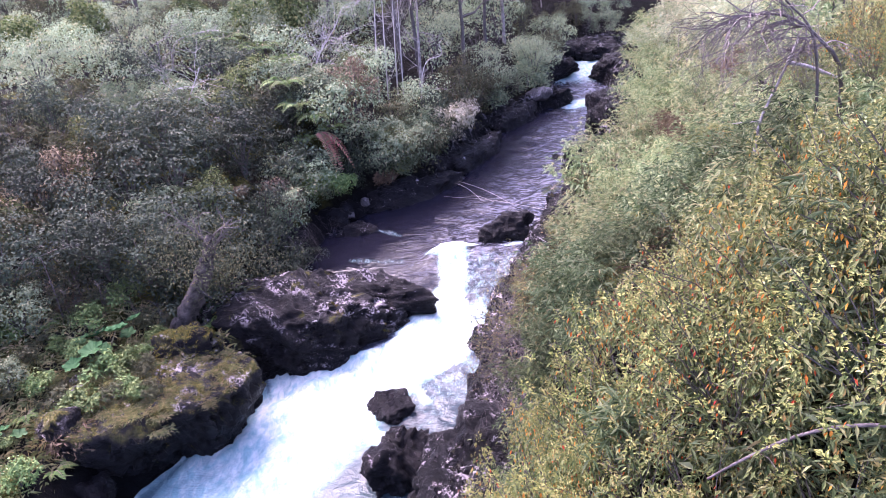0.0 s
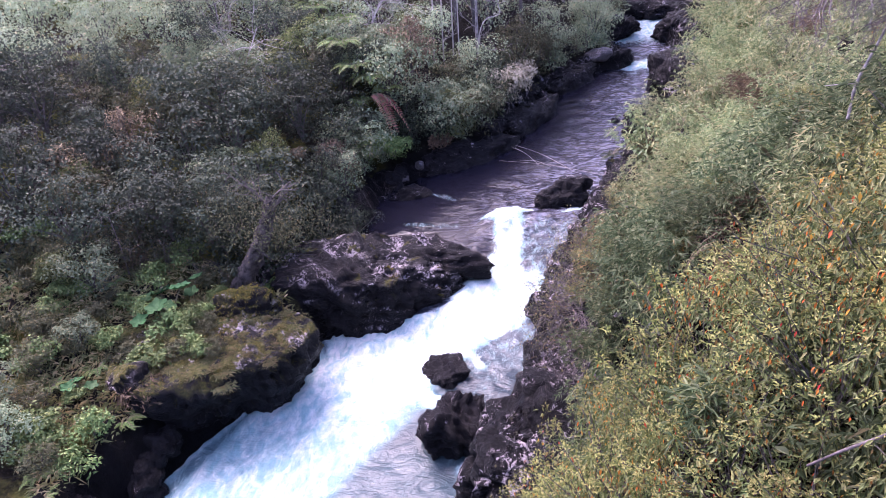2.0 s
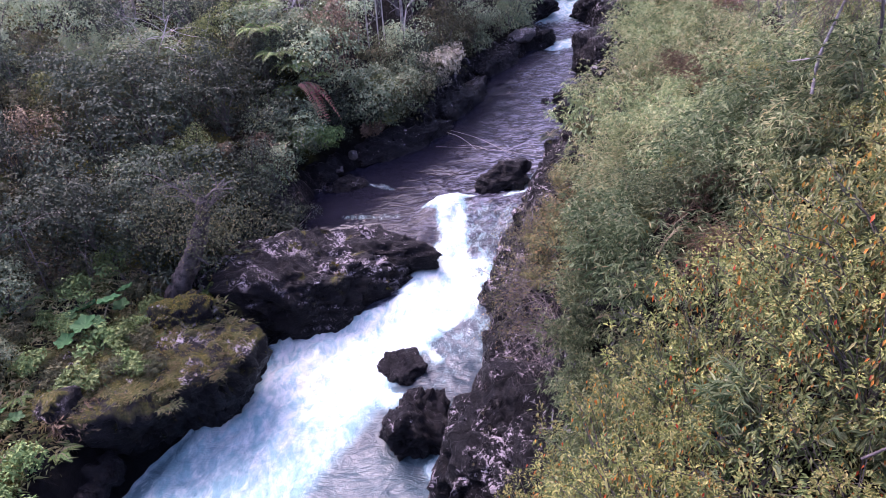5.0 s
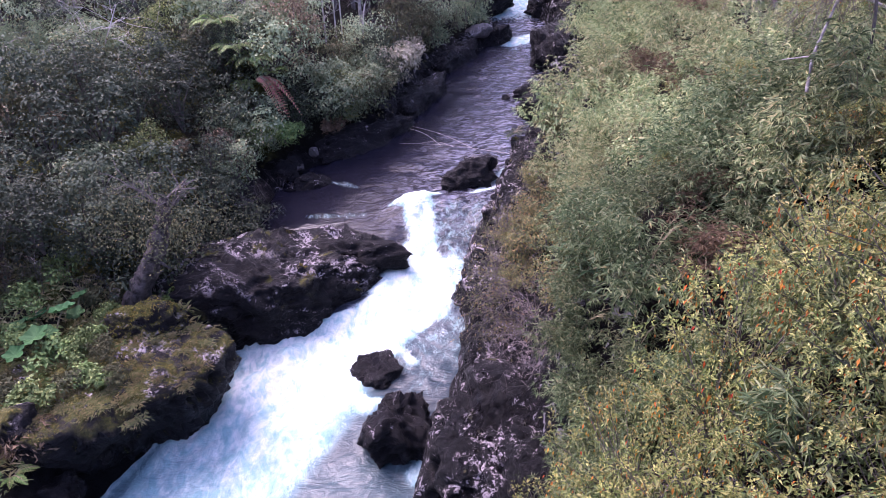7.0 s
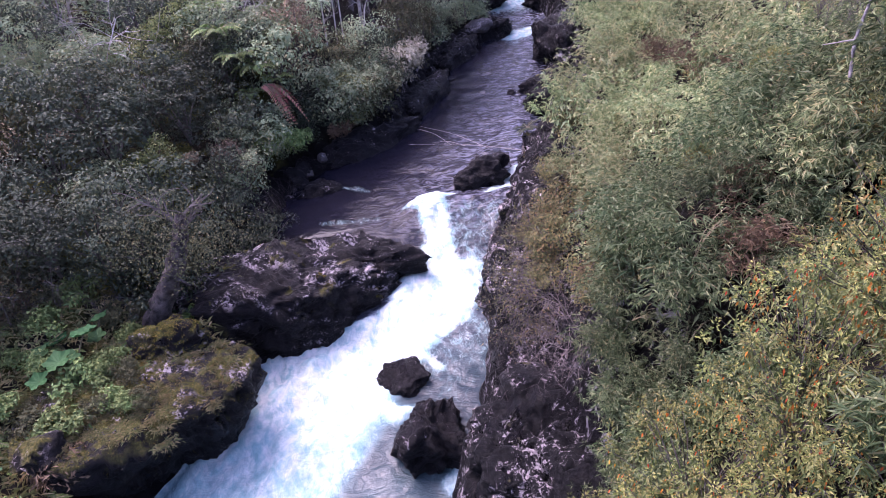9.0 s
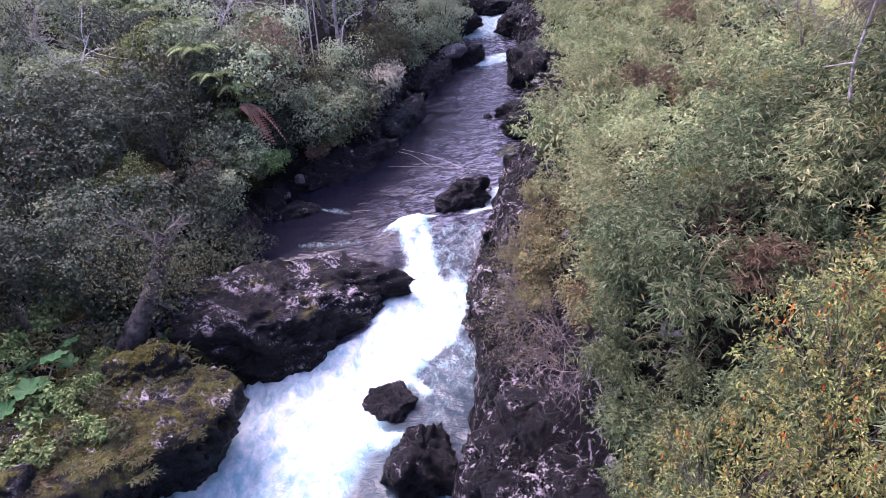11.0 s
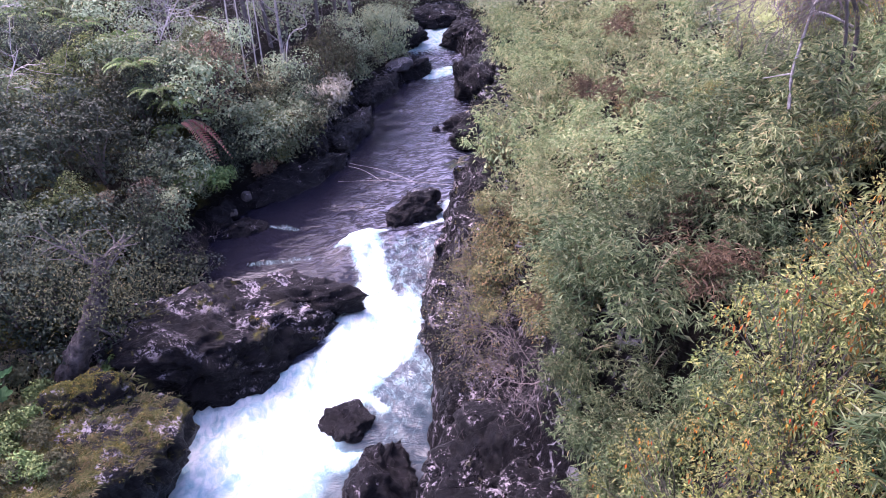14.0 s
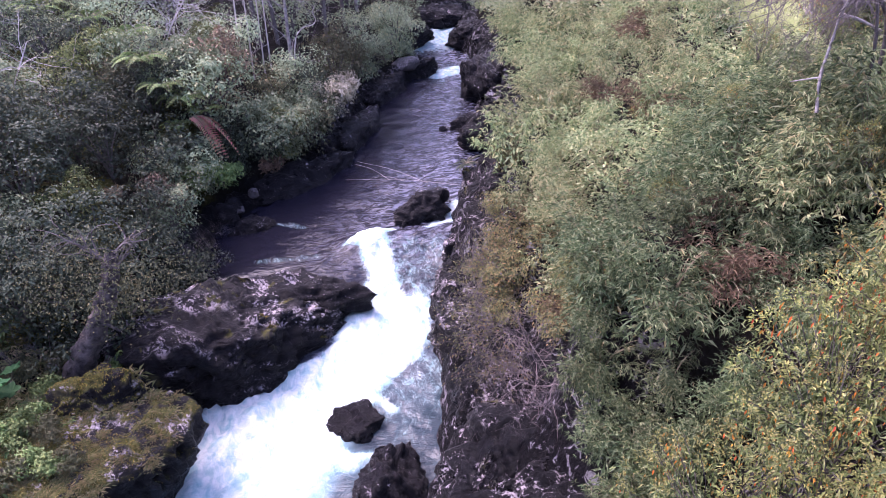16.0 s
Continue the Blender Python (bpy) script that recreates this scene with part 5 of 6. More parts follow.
herb_c = lobed_shrub(463, 0.45, 0.5, 10, 60, 0.10, 0.03, LEAF_RUST, "low rust-brown withered herb on the ledge", "herb", "herb", 0.1)
pe = np.random.default_rng(470)
spots = spread(pe, (-19, -6.6), (8, 17.2), lambda x, y: 0.62, lambda x, y: in_view(x, y) and dl_(x, y) > 0.55 and not (-9.6 < x < -6.3 and 13.6 < y < 16.6), 1500)
placed([small_fern, herb, herb_b, herb_c], [(x, y, int(pe.choice(4, p=(0.25, 0.4, 0.3, 0.05)))) for x, y in spots], pe, 0.05, (0.6, 1.3), "low plants on the ledge")


def rock_top(ob, x, y):
    """Height of a rock's upper side above one place."""
    p = ob.matrix_basis.inverted() @ Vector((x, y, 0))
    co = np.empty(len(ob.data.vertices) * 3)
    ob.data.vertices.foreach_get("co", co)
    co = co.reshape(-1, 3)
    near = np.hypot(co[:, 0] - p.x, co[:, 1] - p.y) < 0.16
    return float(co[near, 2].max()) + ob.matrix_basis.translation.z if near.any() else -9.0


for x, y, k, s in ((-9.18, 13.6, 2, 0.8), (-8.5, 13.45, 1, 0.7), (-8.8, 13.45, 2, 0.6), (-9.74, 14.8, 2, 0.8), (-9.06, 14.4, 1, 0.6), (-9.77, 15.7, 0, 0.9), (-9.4, 15.9, 2, 0.7), (-9.5, 13.9, 0, 0.8), (-9.2, 14.5, 1, 0.7), (-9.7, 14.4, 2, 0.8), (-9.1, 13.5, 1, 0.6), (-8.9, 14.8, 0, 0.6), (-9.4, 15.0, 2, 0.7), (-8.7, 13.4, 2, 0.5), (-9.0, 14.1, 1, 0.5), (-9.6, 13.4, 1, 0.8), (-8.35, 13.3, 1, 0.45), (-7.9, 14.6, 1, 0.3)):
    copy_thing((small_fern, herb, herb_b)[k], pose(x, y, rock_top(outcrop_b, x, y) - 0.08, 0, 0, 90 * x) @ Matrix.Scale(s, 4))


def tufts(name, label, spots, r, mat, blades, length, width, lay=0.5, spread_=0.12):
    """Many grass blades in tufts, as one object."""
    c = np.array(spots)
    c = np.repeat(c, blades, 0) + r.normal(size=(len(c) * blades, 2)) * spread_
    p = np.stack([c[:, 0], c[:, 1], ground(c[:, 0], c[:, 1]) - 0.02], -1)
    n = len(p)
    d = unit(r.normal(size=(n, 3)) * lay + (0, 0, 0.8))
    me = np_mesh(name, *leaves(p, d, unit(r.normal(size=(n, 3))), length * r.uniform(0.5, 1.2, n), width, 0.1, 0.45), mat)
    return tagged(new(name, me), label, "grass", kind="stuff")


turf = plant("grass_tuft", "tuft of green and straw-coloured grass on the mossy rock", "grass", "grass tufts on the rock")
rt = np.random.default_rng(475)
tb = np.stack([rt.normal(size=260) * 0.15, rt.normal(size=260) * 0.15, np.full(260, -0.03)], -1)
part("tussock", np_mesh("tussock", *leaves(tb, unit(tb * (2.5, 2.5, 0) + rt.normal(size=(260, 3)) * 0.5 + (0, 0, 0.75)), unit(rt.normal(size=(260, 3))), rt.uniform(0.08, 0.24, 260), 0.007, 0.1, 0.6), GRASS), turf)["kind"] = "stuff"
for k in range(260):
    x, y = rt.uniform(-11.2, -6.6), rt.uniform(12.3, 16.0)
    if math.hypot(x + 9.0, y - 14.8) > 2.75 or (x > -7.9 and k % 4) or (y > 15.4 and x > -8.4):
        continue
    m = pose(x, y, max(rock_top(outcrop_b, x, y), g(x, y)) - 0.02, 0, 0, rt.uniform(0, 360)) @ Matrix.Scale(rt.uniform(0.6, 1.15), 4)
    if k:
        copy_thing(turf, m)
    else:
        turf.matrix_basis = m


spots = spread(pe, (-19, -6.6), (8, 17.5), lambda x, y: 0.16, lambda x, y: in_view(x, y) and dl_(x, y) > 0.65, 7000)
tufts("grass", "withered straw-coloured and green grass tufts on the ledge", spots, pe, GRASS, 24, 0.34, 0.009, 0.7)

# ferns and special shrubs on the steep bank
tree_fern = fern_plant(480, 9, 1.35, "large bright green fern with arching fronds among the shrubs", LEAF_FERN, "fern", 1.0)
tree_fern.matrix_basis = pose(-8.9, 31.0, g(-8.9, 31.0) + 1.9, 4, 0, 10)
for x, y, h, s in ((-10.5, 32.5, 2.0, 1.0), (-7.6, 30.2, 1.5, 0.8), (-6.3, 27.6, 1.3, 0.55), (-7.2, 26.6, 1.7, 0.5), (-12.5, 33.5, 2.0, 1.0)):
    copy_thing(tree_fern, pose(x, y, g(x, y) + h, 5, -4, 50 * h) @ Matrix.Scale(s, 4))
red_fern = fern_plant(481, 4, 0.95, "fern with hanging fronds turning red on the steep bank", LEAF_REDFERN, "fern", 0.5, 0.2, 1.1, 0.9)
red_fern.matrix_basis = pose(-6.7, 26.7, 5.9, 0, 0, -60) @ Matrix.Scale(1.7, 4)
for x, y, h, s in ((-6.7, 26.9, 3.2, 1.5), (-7.3, 26.8, 3.3, 1.4), (-7.9, 27.4, 3.4, 1.5)):
    copy_thing(tree_fern, pose(x, y, g(x, y) + h - 0.5, 0, 0, 60 * h) @ Matrix.Scale(s * 0.6, 4))
pale_bush = lobed_shrub(482, 1.0, 1.8, 18, 100, 0.20, 0.09, LEAF_PALEFLOWER, "shrub covered in whitish seed heads on the bank")
pale_bush.matrix_basis = pose(-1.2, 31.6, g(-1.2, 31.6) + 0.8, 0, 0, 0) @ Matrix.Scale(1.0, 4)
copy_thing(pale_bush, pose(-0.7, 32.6, g(-0.7, 32.6) + 1.5, 0, 0, 90) @ Matrix.Scale(0.8, 4))
bright = lobed_shrub(483, 0.8, 1.0, 14, 110, 0.13, 0.07, LEAF_FERN, "bright green low shrub above the pale stones")
bright.matrix_basis = pose(-6.0, 26.3, g(-6.0, 26.3) + 0.25, 0, 0, 0)
copy_thing(bright, pose(-6.8, 25.7, g(-6.8, 25.7) + 0.5, 0, 0, 80))
rusty = lobed_shrub(484, 0.55, 0.6, 12, 80, 0.14, 0.05, LEAF_RUST, "withered rust-brown fern clump on a dark slab")
rusty.matrix_basis = pose(-4.2, 27.8, 3.05, 0, 0, 0)
for x, y, h, s in ((-12.0, 21.5, 1.5, 0.8), (-8.8, 22.6, 1.0, 0.7)):
    copy_thing(rusty, pose(x, y, g(x, y) + h, 0, 0, 70 * h) @ Matrix.Scale(s, 4))
yellow = lobed_shrub(485, 1.3, 3.0, 20, 110, 0.2, 0.1, LEAF_YELLOW, "tall shrub with pale yellow and orange autumn foliage")
yellow.matrix_basis = pose(-12.5, 37.5, g(-12.5, 37.5), 0, 0, 0)
for x, y, s in ((-10.4, 38.5, 1.1), (-20.5, 36, 1.1), (-23.5, 34, 1.0), (-6.2, 33.8, 0.7), (-17, 40, 1.0), (-15.0, 18.6, 0.6), (-13.9, 15.2, 0.45)):
    copy_thing(yellow, pose(x, y, g(x, y), 0, 0, 40 * x) @ Matrix.Scale(s, 4))

# bare saplings and bent trees standing in the thicket
def sapling(seed, label, pts, radius, mat, twigs, twig_len, name="bare_tree"):
    r = np.random.default_rng(seed)
    e = plant(name, label, "bare tree")
    line = smooth_path(pts, 18)
    part("trunk", np_mesh("trunk", *tubes([(line, np.linspace(radius, radius * 0.35, 18))], 8), mat, True), e)
    out = []
    for k in range(twigs):
        i = r.integers(5, 18)
        branching(r, line[i], r.normal(size=3) + (0, 0, 0.3), twig_len * r.uniform(0.5, 1.1), radius * 0.3, 2, out, 0.5, 3, 0.03)
    if out:
        part("branchwork", np_mesh("branchwork", *tubes(out, 3), mat), e)["kind"] = "stuff"
    return e


sapling(501, "pale bare tree bent over in an arch above the thicket", ((-16.2, 35, 5.5), (-16.2, 35, 7.5), (-15.9, 35, 8.9), (-15.0, 35, 9.4), (-13.6, 35.2, 9.6)), 0.10, BARK_WEATHERED, 5, 1.0)
sapling(502, "thin grey bare pole standing in the thicket", ((-15.0, 31, 5.0), (-14.9, 31, 7.5), (-14.7, 31, 9.6)), 0.07, BARK_GREY, 9, 1.3)
sapling(503, "grey dead tree with fine branches leaning through the shrubs", ((-13.0, 27.0, 5.2), (-12.2, 27.0, 7.2), (-11.2, 27.0, 8.9)), 0.045, BARK_WEATHERED, 16, 1.6)
sapling(504, "grey dead branchy tree leaning out of the thicket", ((-8.3, 31.4, 5.5), (-7.5, 31.4, 8.0), (-6.2, 31.6, 9.8)), 0.045, BARK_WEATHERED, 26, 1.7)
sapling(505, "slender pale trunk at the forest edge", ((-5.1, 33.5, 4.5), (-4.88, 33.5, 8.1), (-4.6, 33.5, 11.5)), 0.05, BARK_WEATHERED, 3, 1.0)
sapling(506, "slender pale trunk at the forest edge", ((-4.6, 33.5, 4.5), (-4.47, 33.5, 7.5), (-4.25, 33.5, 11.5)), 0.045, BARK_WEATHERED, 3, 1.0)
sapling(507, "slender pale trunk at the forest edge", ((-4.1, 33.5, 4.5), (-3.98, 33.5, 7.1), (-3.75, 33.5, 11.5)), 0.045, BARK_WEATHERED, 3, 1.0)
sapling(508, "grey forked trunk with a crooked side branch at the forest edge", ((-2.85, 33.4, 4.5), (-2.77, 33.4, 7.0), (-2.62, 33.4, 10.5)), 0.11, BARK_GREY, 8, 1.2)
sapling(510, "slender pale trunk at the forest edge", ((-3.8, 33.5, 4.5), (-3.69, 33.5, 7.2), (-3.5, 33.5, 11.5)), 0.045, BARK_WEATHERED, 3, 1.0)
sapling(511, "crooked pale bare branch rising beside a trunk", ((-2.75, 32.4, 5.8), (-2.49, 32.2, 7.26), (-2.13, 32.2, 7.72), (-1.69, 32.2, 7.82), (-1.52, 32.2, 8.0), (-1.6, 32.2, 8.38), (-1.4, 32.2, 8.7)), 0.03, BARK_WEATHERED, 3, 0.6, "dead_branch")
sapling(509, "thin dark sapling standing on the ledge", ((-12.4, 16.2, 3.4), (-12.2, 16.0, 4.6), (-12.3, 16.1, 5.6)), 0.025, TWIG, 8, 0.7)

# ---------------------------------------------------------------- single things on the right slope
twiggy = twig_shrub(520, 1.0, 1.3, 6, "leafless purple-grey shrub hanging down the rock face", None, 3, 0.16)
twiggy.matrix_basis = pose(1.3, 14.3, g(1.3, 14.3), 0, -25, 0)
tagged(twiggy, group="bare shrubs on the rock face")
for x, y, s, a in ((1.6, 13.2, 0.9, 40), (1.5, 15.4, 1.0, 100), (1.7, 16.6, 1.0, 160), (2.1, 17.9, 0.9, 220), (2.6, 19.6, 1.0, 280), (3.3, 21.6, 0.9, 330), (1.2, 12.3, 0.8, 200), (2.2, 15.0, 1.0, 20), (4.0, 23.2, 0.9, 120), (4.9, 25.0, 0.8, 75), (0.9, 12.0, 1.2, 30), (1.6, 12.6, 1.3, 350), (1.9, 14.0, 1.3, 15), (0.9, 13.4, 0.8, 30), (1.0, 15.6, 0.8, 10), (1.2, 17.0, 0.8, 90), (1.7, 19.0, 0.8, 150), (1.1, 11.3, 0.8, 60)):
    copy_thing(twiggy, pose(x, y, g(x, y) - 0.1, 0, -20, a * 0.2) @ Matrix.Scale(s, 4))
edge = lobed_shrub(521, 0.8, 1.3, 18, 90, 0.085, 0.036, LEAF_YELLOWING, "straggly shrub with small yellowing leaves at the rock edge")
edge.matrix_basis = pose(2.0, 16.2, g(2.0, 16.2), 0, -12, 0)
tagged(edge, group="straggly shrubs at the rock edge")
for x, y, s in ((1.9, 17.2, 0.9), (2.4, 18.4, 1.0), (2.2, 14.4, 0.9), (2.7, 20.2, 0.8), (2.9, 15.3, 0.9), (3.7, 22.2, 0.8), (4.9, 24.6, 0.7), (2.0, 13.0, 0.8), (1.3, 15.2, 0.6), (1.5, 17.8, 0.6), (1.6, 16.3, 0.7), (2.6, 13.6, 0.9), (3.1, 18.9, 0.9), (3.0, 17.0, 0.9)):
    copy_thing(edge, pose(x, y, g(x, y) - 0.05, 0, -10, 60 * x) @ Matrix.Scale(s, 4))
rust_bamboo = bamboo_clump(522, 0.9, 1.2, 80, 4, 4, 0.17, 0.017, LEAF_RUST, "withered rust-brown bamboo patch among the green")
rust_bamboo.matrix_basis = pose(3.5, 10.0, g(3.5, 10.0) + 0.1, 0, 0, 0)
for x, y, h, s in ((4.3, 8.8, -0.2, 0.8), (3.9, 11.3, 0.2, 0.7), (4.9, 14.5, 0.3, 0.8), (2.3, 13.5, 0.3, 0.7), (6.2, 17.5, 0.9, 1.0), (9.5, 24.5, 0.9, 1.2), (6.6, 21.0, 0.8, 0.9)):
    copy_thing(rust_bamboo, pose(x, y, g(x, y) + h, 0, 0, 90 * x) @ Matrix.Scale(s, 4))
for x, y, s in ((4.4, 6.3, 1.0), (5.6, 10.2, 0.7), (8.0, 13.6, 1.1), (8.5, 13.9, 1.1), (3.0, 13.3, 0.7), (2.5, 12.9, 0.75), (2.6, 11.8, 0.6), (1.9, 11.9, 0.6), (2.2, 11.3, 0.55)):
    copy_thing(autumn[0], pose(x, y, g(x, y) + (0.5 if y > 13.5 else 0.1), 0, 0, 70 * x) @ Matrix.Scale(s, 4))

for x, y, h, s, k in ((5.7, 10.3, 0.3, 1.3, 0), (6.3, 10.5, 0.3, 1.3, 2), (5.0, 10.0, 0.4, 1.2, 1), (4.6, 10.5, 0.5, 1.2, 0), (6.9, 10.3, 0.3, 1.3, 1), (7.4, 11.3, 0.2, 1.3, 0), (5.2, 10.9, 0.5, 1.2, 2), (5.9, 11.2, 0.4, 1.2, 1), (6.9, 9.2, 0.3, 1.3, 2)):
    copy_thing(mid_bamboo[k % 3], pose(x, y, g(x, y) + h * 0.6, 0, 0, 80 * x) @ Matrix.Scale(s * 0.66, 4))
for x, y, s, k in ((1.6, 9.2, 0.75, 0), (1.35, 8.7, 0.6, 1), (1.9, 8.8, 0.7, 2), (1.25, 9.8, 0.65, 0), (1.5, 10.4, 0.75, 1), (1.7, 8.2, 0.6, 2), (2.3, 8.4, 0.7, 0), (1.75, 11.2, 0.7, 1), (2.2, 9.4, 0.8, 2), (1.1, 8.1, 0.5, 0), (2.9, 8.6, 0.6, 1)):
    copy_thing(near_bamboo[k], pose(x, y, g(x, y) - 0.05, 0, -8, 75 * x) @ Matrix.Scale(s, 4))
for x, y, h, s in ((5.2, 9.6, 1.3, 0.55), (6.2, 11.9, 1.4, 0.5), (5.0, 12.6, 1.2, 0.45), (6.8, 10.9, 1.5, 0.6), (4.4, 14.9, 1.0, 0.4), (7.6, 15.4, 1.3, 0.5), (6.0, 17.3, 1.2, 0.5), (3.7, 12.4, 1.0, 0.4), (7.4, 12.2, 1.5, 0.6)):
    copy_thing(autumn[1], pose(x, y, g(x, y) + h - 0.4, 0, 0, 80 * x) @ Matrix.Scale(s, 4))
limb = plant("dead_branch", "dead pale birch-like branch with peeling bark standing in the bamboo", "branch")
part("bough", np_mesh("bough", *tubes([(smooth_path(((4.95, 10.5, 9.2), (5.07, 10.71, 9.69), (5.3, 10.9, 10.1), (5.54, 11.09, 10.52)), 10), np.linspace(0.028, 0.018, 10))], 8), BARK_BIRCH, True), limb)
for line in [(smooth_path(((5.54, 11.09, 10.52), (5.9, 11.1, 10.42), (6.4, 11.1, 10.2)), 7), np.linspace(0.035, 0.02, 7)), (smooth_path(((5.54, 11.09, 10.52), (5.6, 11.05, 10.75), (5.62, 11.0, 11.0)), 5), np.linspace(0.03, 0.01, 5)), (smooth_path(((5.07, 10.71, 9.69), (4.92, 10.8, 9.66), (4.7, 10.9, 9.62)), 5), np.linspace(0.016, 0.006, 5))]:
    part("side_bough", np_mesh("side_bough", *tubes([line], 7), BARK_WEATHERED, True), limb)

leafless = plant("bare_tree", "leafless dark tree with a veil of drooping purple-grey twigs", "bare tree")
bt = smooth_path(((6.5, 11.05, 8.2), (6.35, 10.95, 10.2), (5.95, 11.0, 10.85), (5.4, 11.05, 11.25), (4.8, 11.1, 11.3)), 14)
part("trunk", np_mesh("trunk", *tubes([(bt, np.linspace(0.04, 0.016, 14)), (smooth_path(((5.95, 10.7, 8.4), (5.85, 10.6, 10.0), (5.7, 10.75, 11.0), (5.3, 10.9, 11.5)), 11), np.linspace(0.03, 0.014, 11))], 8), BARK_DARK, True), leafless)
r5 = np.random.default_rng(530)
veil = []
for k in range(40):
    branching(r5, bt[r5.integers(6, 14)], r5.normal(size=3) * (0.5, 0.5, 0.25) + (-0.75, -0.1, 0.0), r5.uniform(0.5, 0.85), 0.015, 3, veil, 0.45, 3, 0.13)
part("branchwork", np_mesh("branchwork", *tubes(veil, 3), TWIG), leafless, "tangled purple-grey twigs")["kind"] = "stuff"

tube_thing("fallen_branch", "bare grey curved branch lying on top of the autumn shrubs", "branch", "bough", smooth_path(((2.4, 4.2, 8.5), (2.62, 4.08, 8.82), (2.95, 3.92, 9.2), (3.4, 3.85, 9.33), (4.1, 3.85, 9.2)), 16), np.linspace(0.010, 0.017, 16) * (1 + 0.12 * np.sin(np.arange(16) * 2.3)), TWIG)
hang = plant("overhanging_shrub", "sparse shrub with small yellowing leaves leaning out over the rapids", "shrub", "shrubs leaning over the rapids")
rh = np.random.default_rng(550)
rods = []
for k in range(13):
    branching(rh, (0, 0, 0), (-1.0, rh.uniform(-0.7, 0.5), rh.uniform(0.0, 0.7)), rh.uniform(0.7, 1.0), 0.014, 2, rods, 0.4, 3, 0.02)
part("branchwork", np_mesh("branchwork", *tubes(rods, 3), TWIG), hang, "thin grey branches")["kind"] = "stuff"
ends = np.concatenate([np.repeat(q[0][2:], 2, 0) for q in rods])
ends = ends + rh.normal(size=ends.shape) * 0.04
part("foliage", np_mesh("foliage", *leaves(ends, rh.normal(size=ends.shape) - (0, 0, 0.3), unit(rh.normal(size=ends.shape) * 0.5 + (0, 0, 1)), rh.uniform(0.05, 0.085, len(ends)), rh.uniform(0.022, 0.036, len(ends))), LEAF_YELLOWING), hang)
hang.matrix_basis = pose(1.4, 14.6, g(1.4, 14.6) + 0.2, 0, 0, 5)
for x, y, h, a, s in ((1.5, 15.5, 0.3, -15, 1.0), (1.3, 13.6, 0.2, 15, 0.85), (1.9, 16.8, 0.3, -5, 0.9)):
    copy_thing(hang, pose(x, y, g(x, y) + h, 0, 0, a) @ Matrix.Scale(s, 4))
over = plant("dead_branch", "bare pale branches reaching low over the water", "branch")
ov = []
for k, (a, b) in enumerate((((2.6, 23.6, 3.1), (-1.5, 26.0, 3.0)), ((1.4, 24.3, 3.1), (-0.9, 27.0, 3.3)), ((0.6, 24.8, 3.1), (-0.6, 25.2, 3.25)), ((0.1, 25.1, 3.1), (-1.0, 26.6, 3.35)))):
    m_ = (np.array(a) + np.array(b)) / 2 + (0, 0, 0.12)
    ov.append((smooth_path((a, m_, b), 8), np.linspace(0.010, 0.004, 8)))
part("bough", np_mesh("bough", *tubes(ov, 5), BARK_GREY, True), over)
conifer = fern_plant(531, 8, 0.9, "dark green drooping fern at the water's edge", LEAF_SHADED, "fern", 0.6)
conifer.matrix_basis = pose(2.9, 24.2, 3.7, 0, -20, 0) @ Matrix.Scale(0.7, 4)

# ---------------------------------------------------------------- the meadow and its fence
pm = np.random.default_rng(540)
spots = spread(pm, (9.5, 22), (16, 32), lambda x, y: 0.28, lambda x, y: in_view(x, y) and dr_(x, y) > 8.3, 2200)
tufts("meadow_grass", "short bright green meadow grass above the slope", spots, pm, GRASS_FIELD, 7, 0.22, 0.018, 0.5, 0.16)
fence = plant("fence", "rustic fence of dark wooden poles at the meadow's edge", "fence")
for k in range(22):
    x, y = 11.6 + 0.075 * k + 0.05 * math.sin(5 * k), 28.2 - 0.42 * k
    h = 1.35 + 0.15 * math.sin(7 * k)
    part("post", np_mesh("post", *tubes([(np.array(((x, y, g(x, y) - 0.2), (x + 0.02, y, g(x, y) + 0.6), (x + 0.04 * math.sin(3 * k), y, g(x, y) + h))), np.array((0.045, 0.042, 0.036)))], 7), BARK_DARK, True), fence)
for h in (0.5, 1.1):
    part("wire", np_mesh("wire", *tubes([(np.array([(11.6 + 0.075 * k, 28.2 - 0.42 * k, g(11.6 + 0.075 * k, 28.2 - 0.42 * k) + h) for k in range(22)]), np.full(22, 0.006))], 4), BARK_DARK), fence)

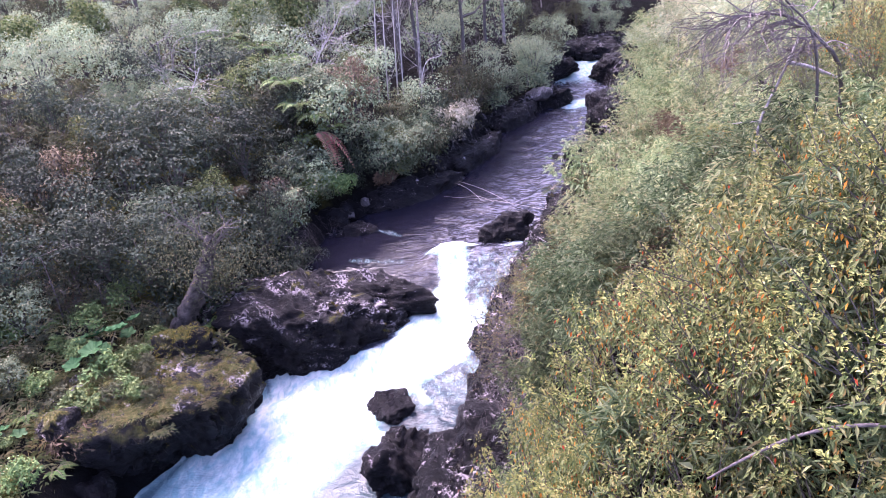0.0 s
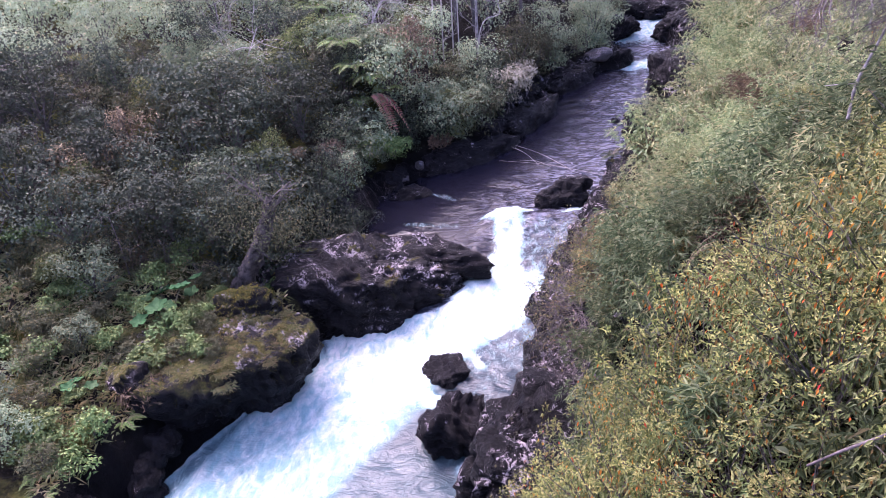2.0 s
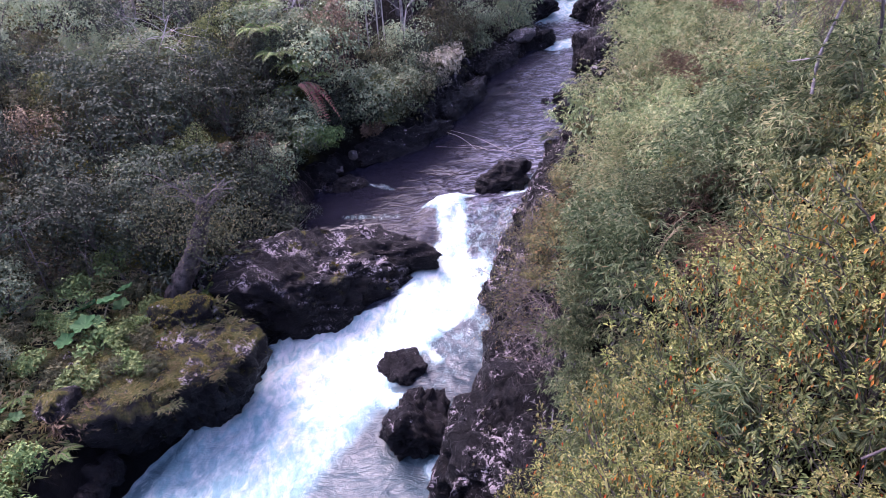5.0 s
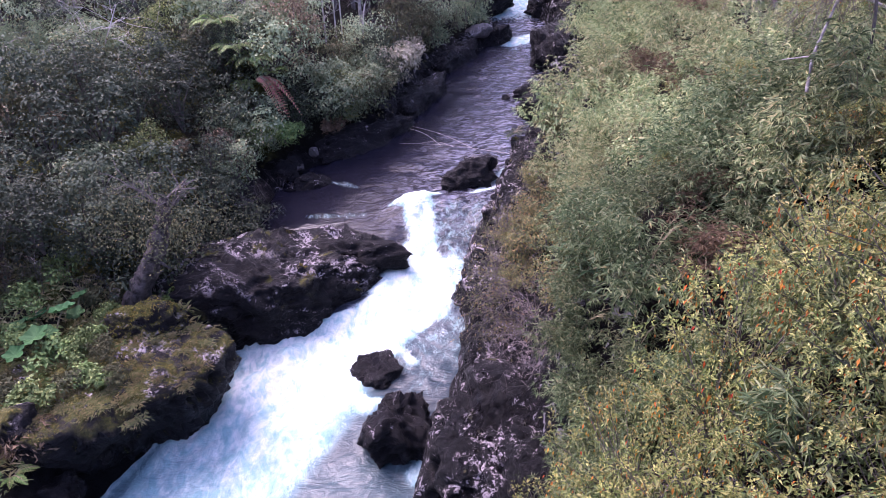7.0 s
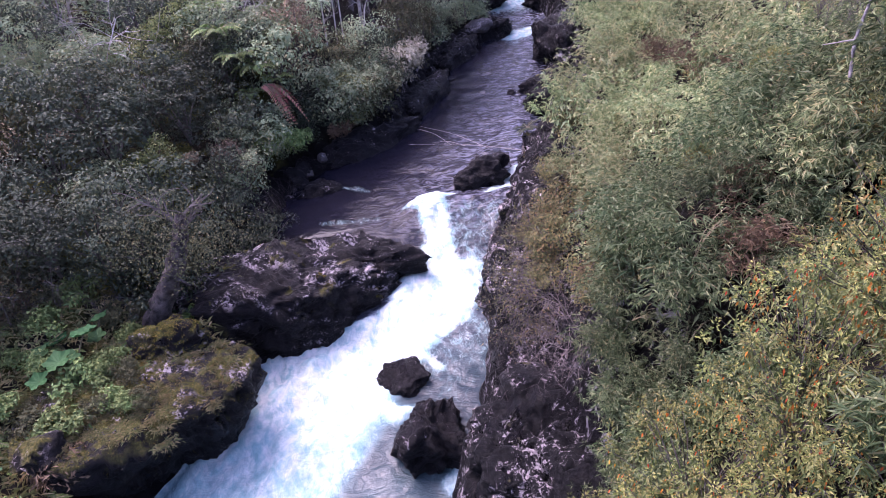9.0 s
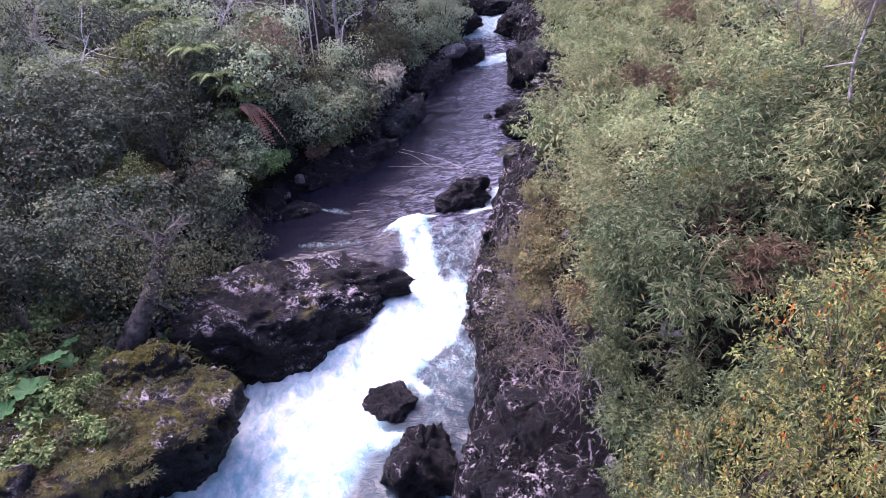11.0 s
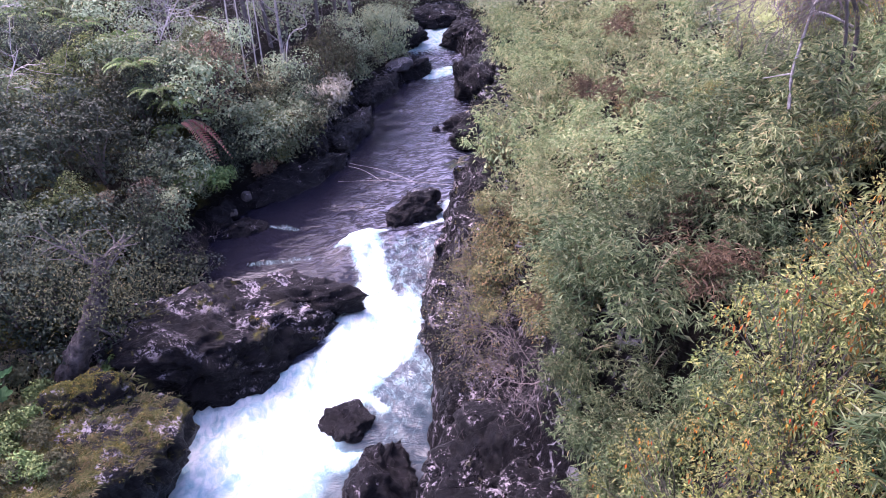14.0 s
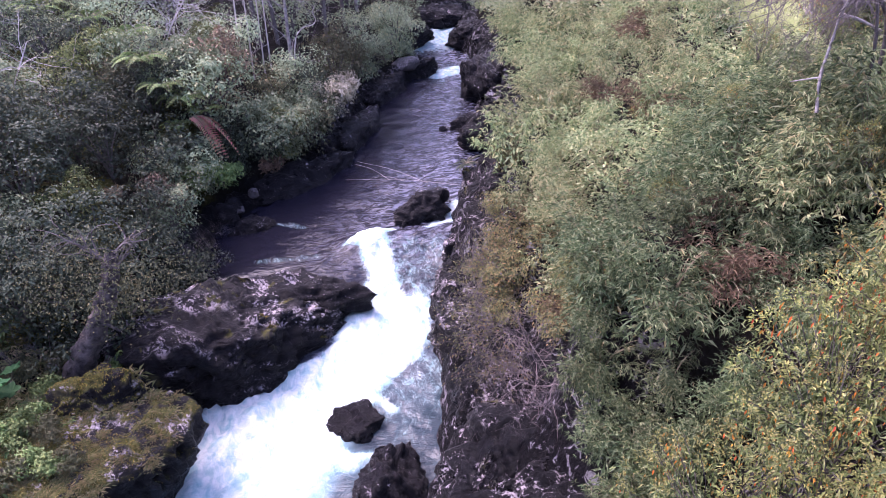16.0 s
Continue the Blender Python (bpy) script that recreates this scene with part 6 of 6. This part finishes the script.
# ---------------------------------------------------------------- the bridge's rail
def paint_material():
    m, nt, bs = material("peeling_white_paint")
    n = noise_tex(nt, 14, 6, 0.7, 0.4)
    nt.links.new(mixed(nt, ramp(nt, n, ((0.60, grey(0.0)), (0.64, grey(1.0)))), (0.82, 0.82, 0.80), (0.36, 0.26, 0.20)), bs.inputs["Base Color"])
    bs.inputs["Roughness"].default_value = 0.55
    bump(nt, n, 0.4, 0.004, bs)
    return m


PAINT = paint_material()
RAIL_AT, RAIL_WAY = Vector((-1.05, 1.18, 11.60)), Vector((-0.853, 0.522, -0.02)).normalized()
rail = plant("bridge_rail", "white painted bridge railing with peeling paint", "railing")


def beam(name, centre, length, width, height, mat=None, thing=None):
    bm = bmesh.new()
    bmesh.ops.create_cube(bm, size=1)
    bmesh.ops.scale(bm, vec=(length, width, height), verts=bm.verts)
    bmesh.ops.bevel(bm, geom=bm.edges[:], offset=0.008, segments=2, affect="EDGES")
    me = bpy.data.meshes.new(name)
    bm.to_mesh(me)
    bm.free()
    me.materials.append(mat or PAINT)
    ob = part(name, me, thing or rail)
    ob.matrix_basis = Matrix.Translation(centre) @ Matrix.Rotation(math.atan2(RAIL_WAY.y, RAIL_WAY.x), 4, "Z")
    return ob


inward = Vector((-RAIL_WAY.y, RAIL_WAY.x, 0)).normalized()
beam("top_rail", RAIL_AT + inward * 0.09 + Vector((0, 0, -0.02)), 14, 0.18, 0.04)
for k in range(-4, 5):
    beam("post", RAIL_AT + RAIL_WAY * 1.6 * k + inward * 0.11 + Vector((0, 0, -0.57)), 0.09, 0.09, 1.06)
beam("lower_rail", RAIL_AT + inward * 0.11 + Vector((0, 0, -0.55)), 14, 0.05, 0.09)
deck = plant("bridge_deck", "weathered wooden deck of the footbridge over the gorge", "bridge")
deck["kind"] = "structure"
along, down = RAIL_AT + RAIL_WAY * 9 + inward * 0.75, Vector((0, 0, -1.14))
beam("deck_board", along + down, 36, 1.4, 0.08, BARK_WEATHERED, deck)
for d in (-0.5, 0.5):
    beam("girder", along + inward * d + down + Vector((0, 0, -0.19)), 36, 0.16, 0.3, BARK_DARK, deck)
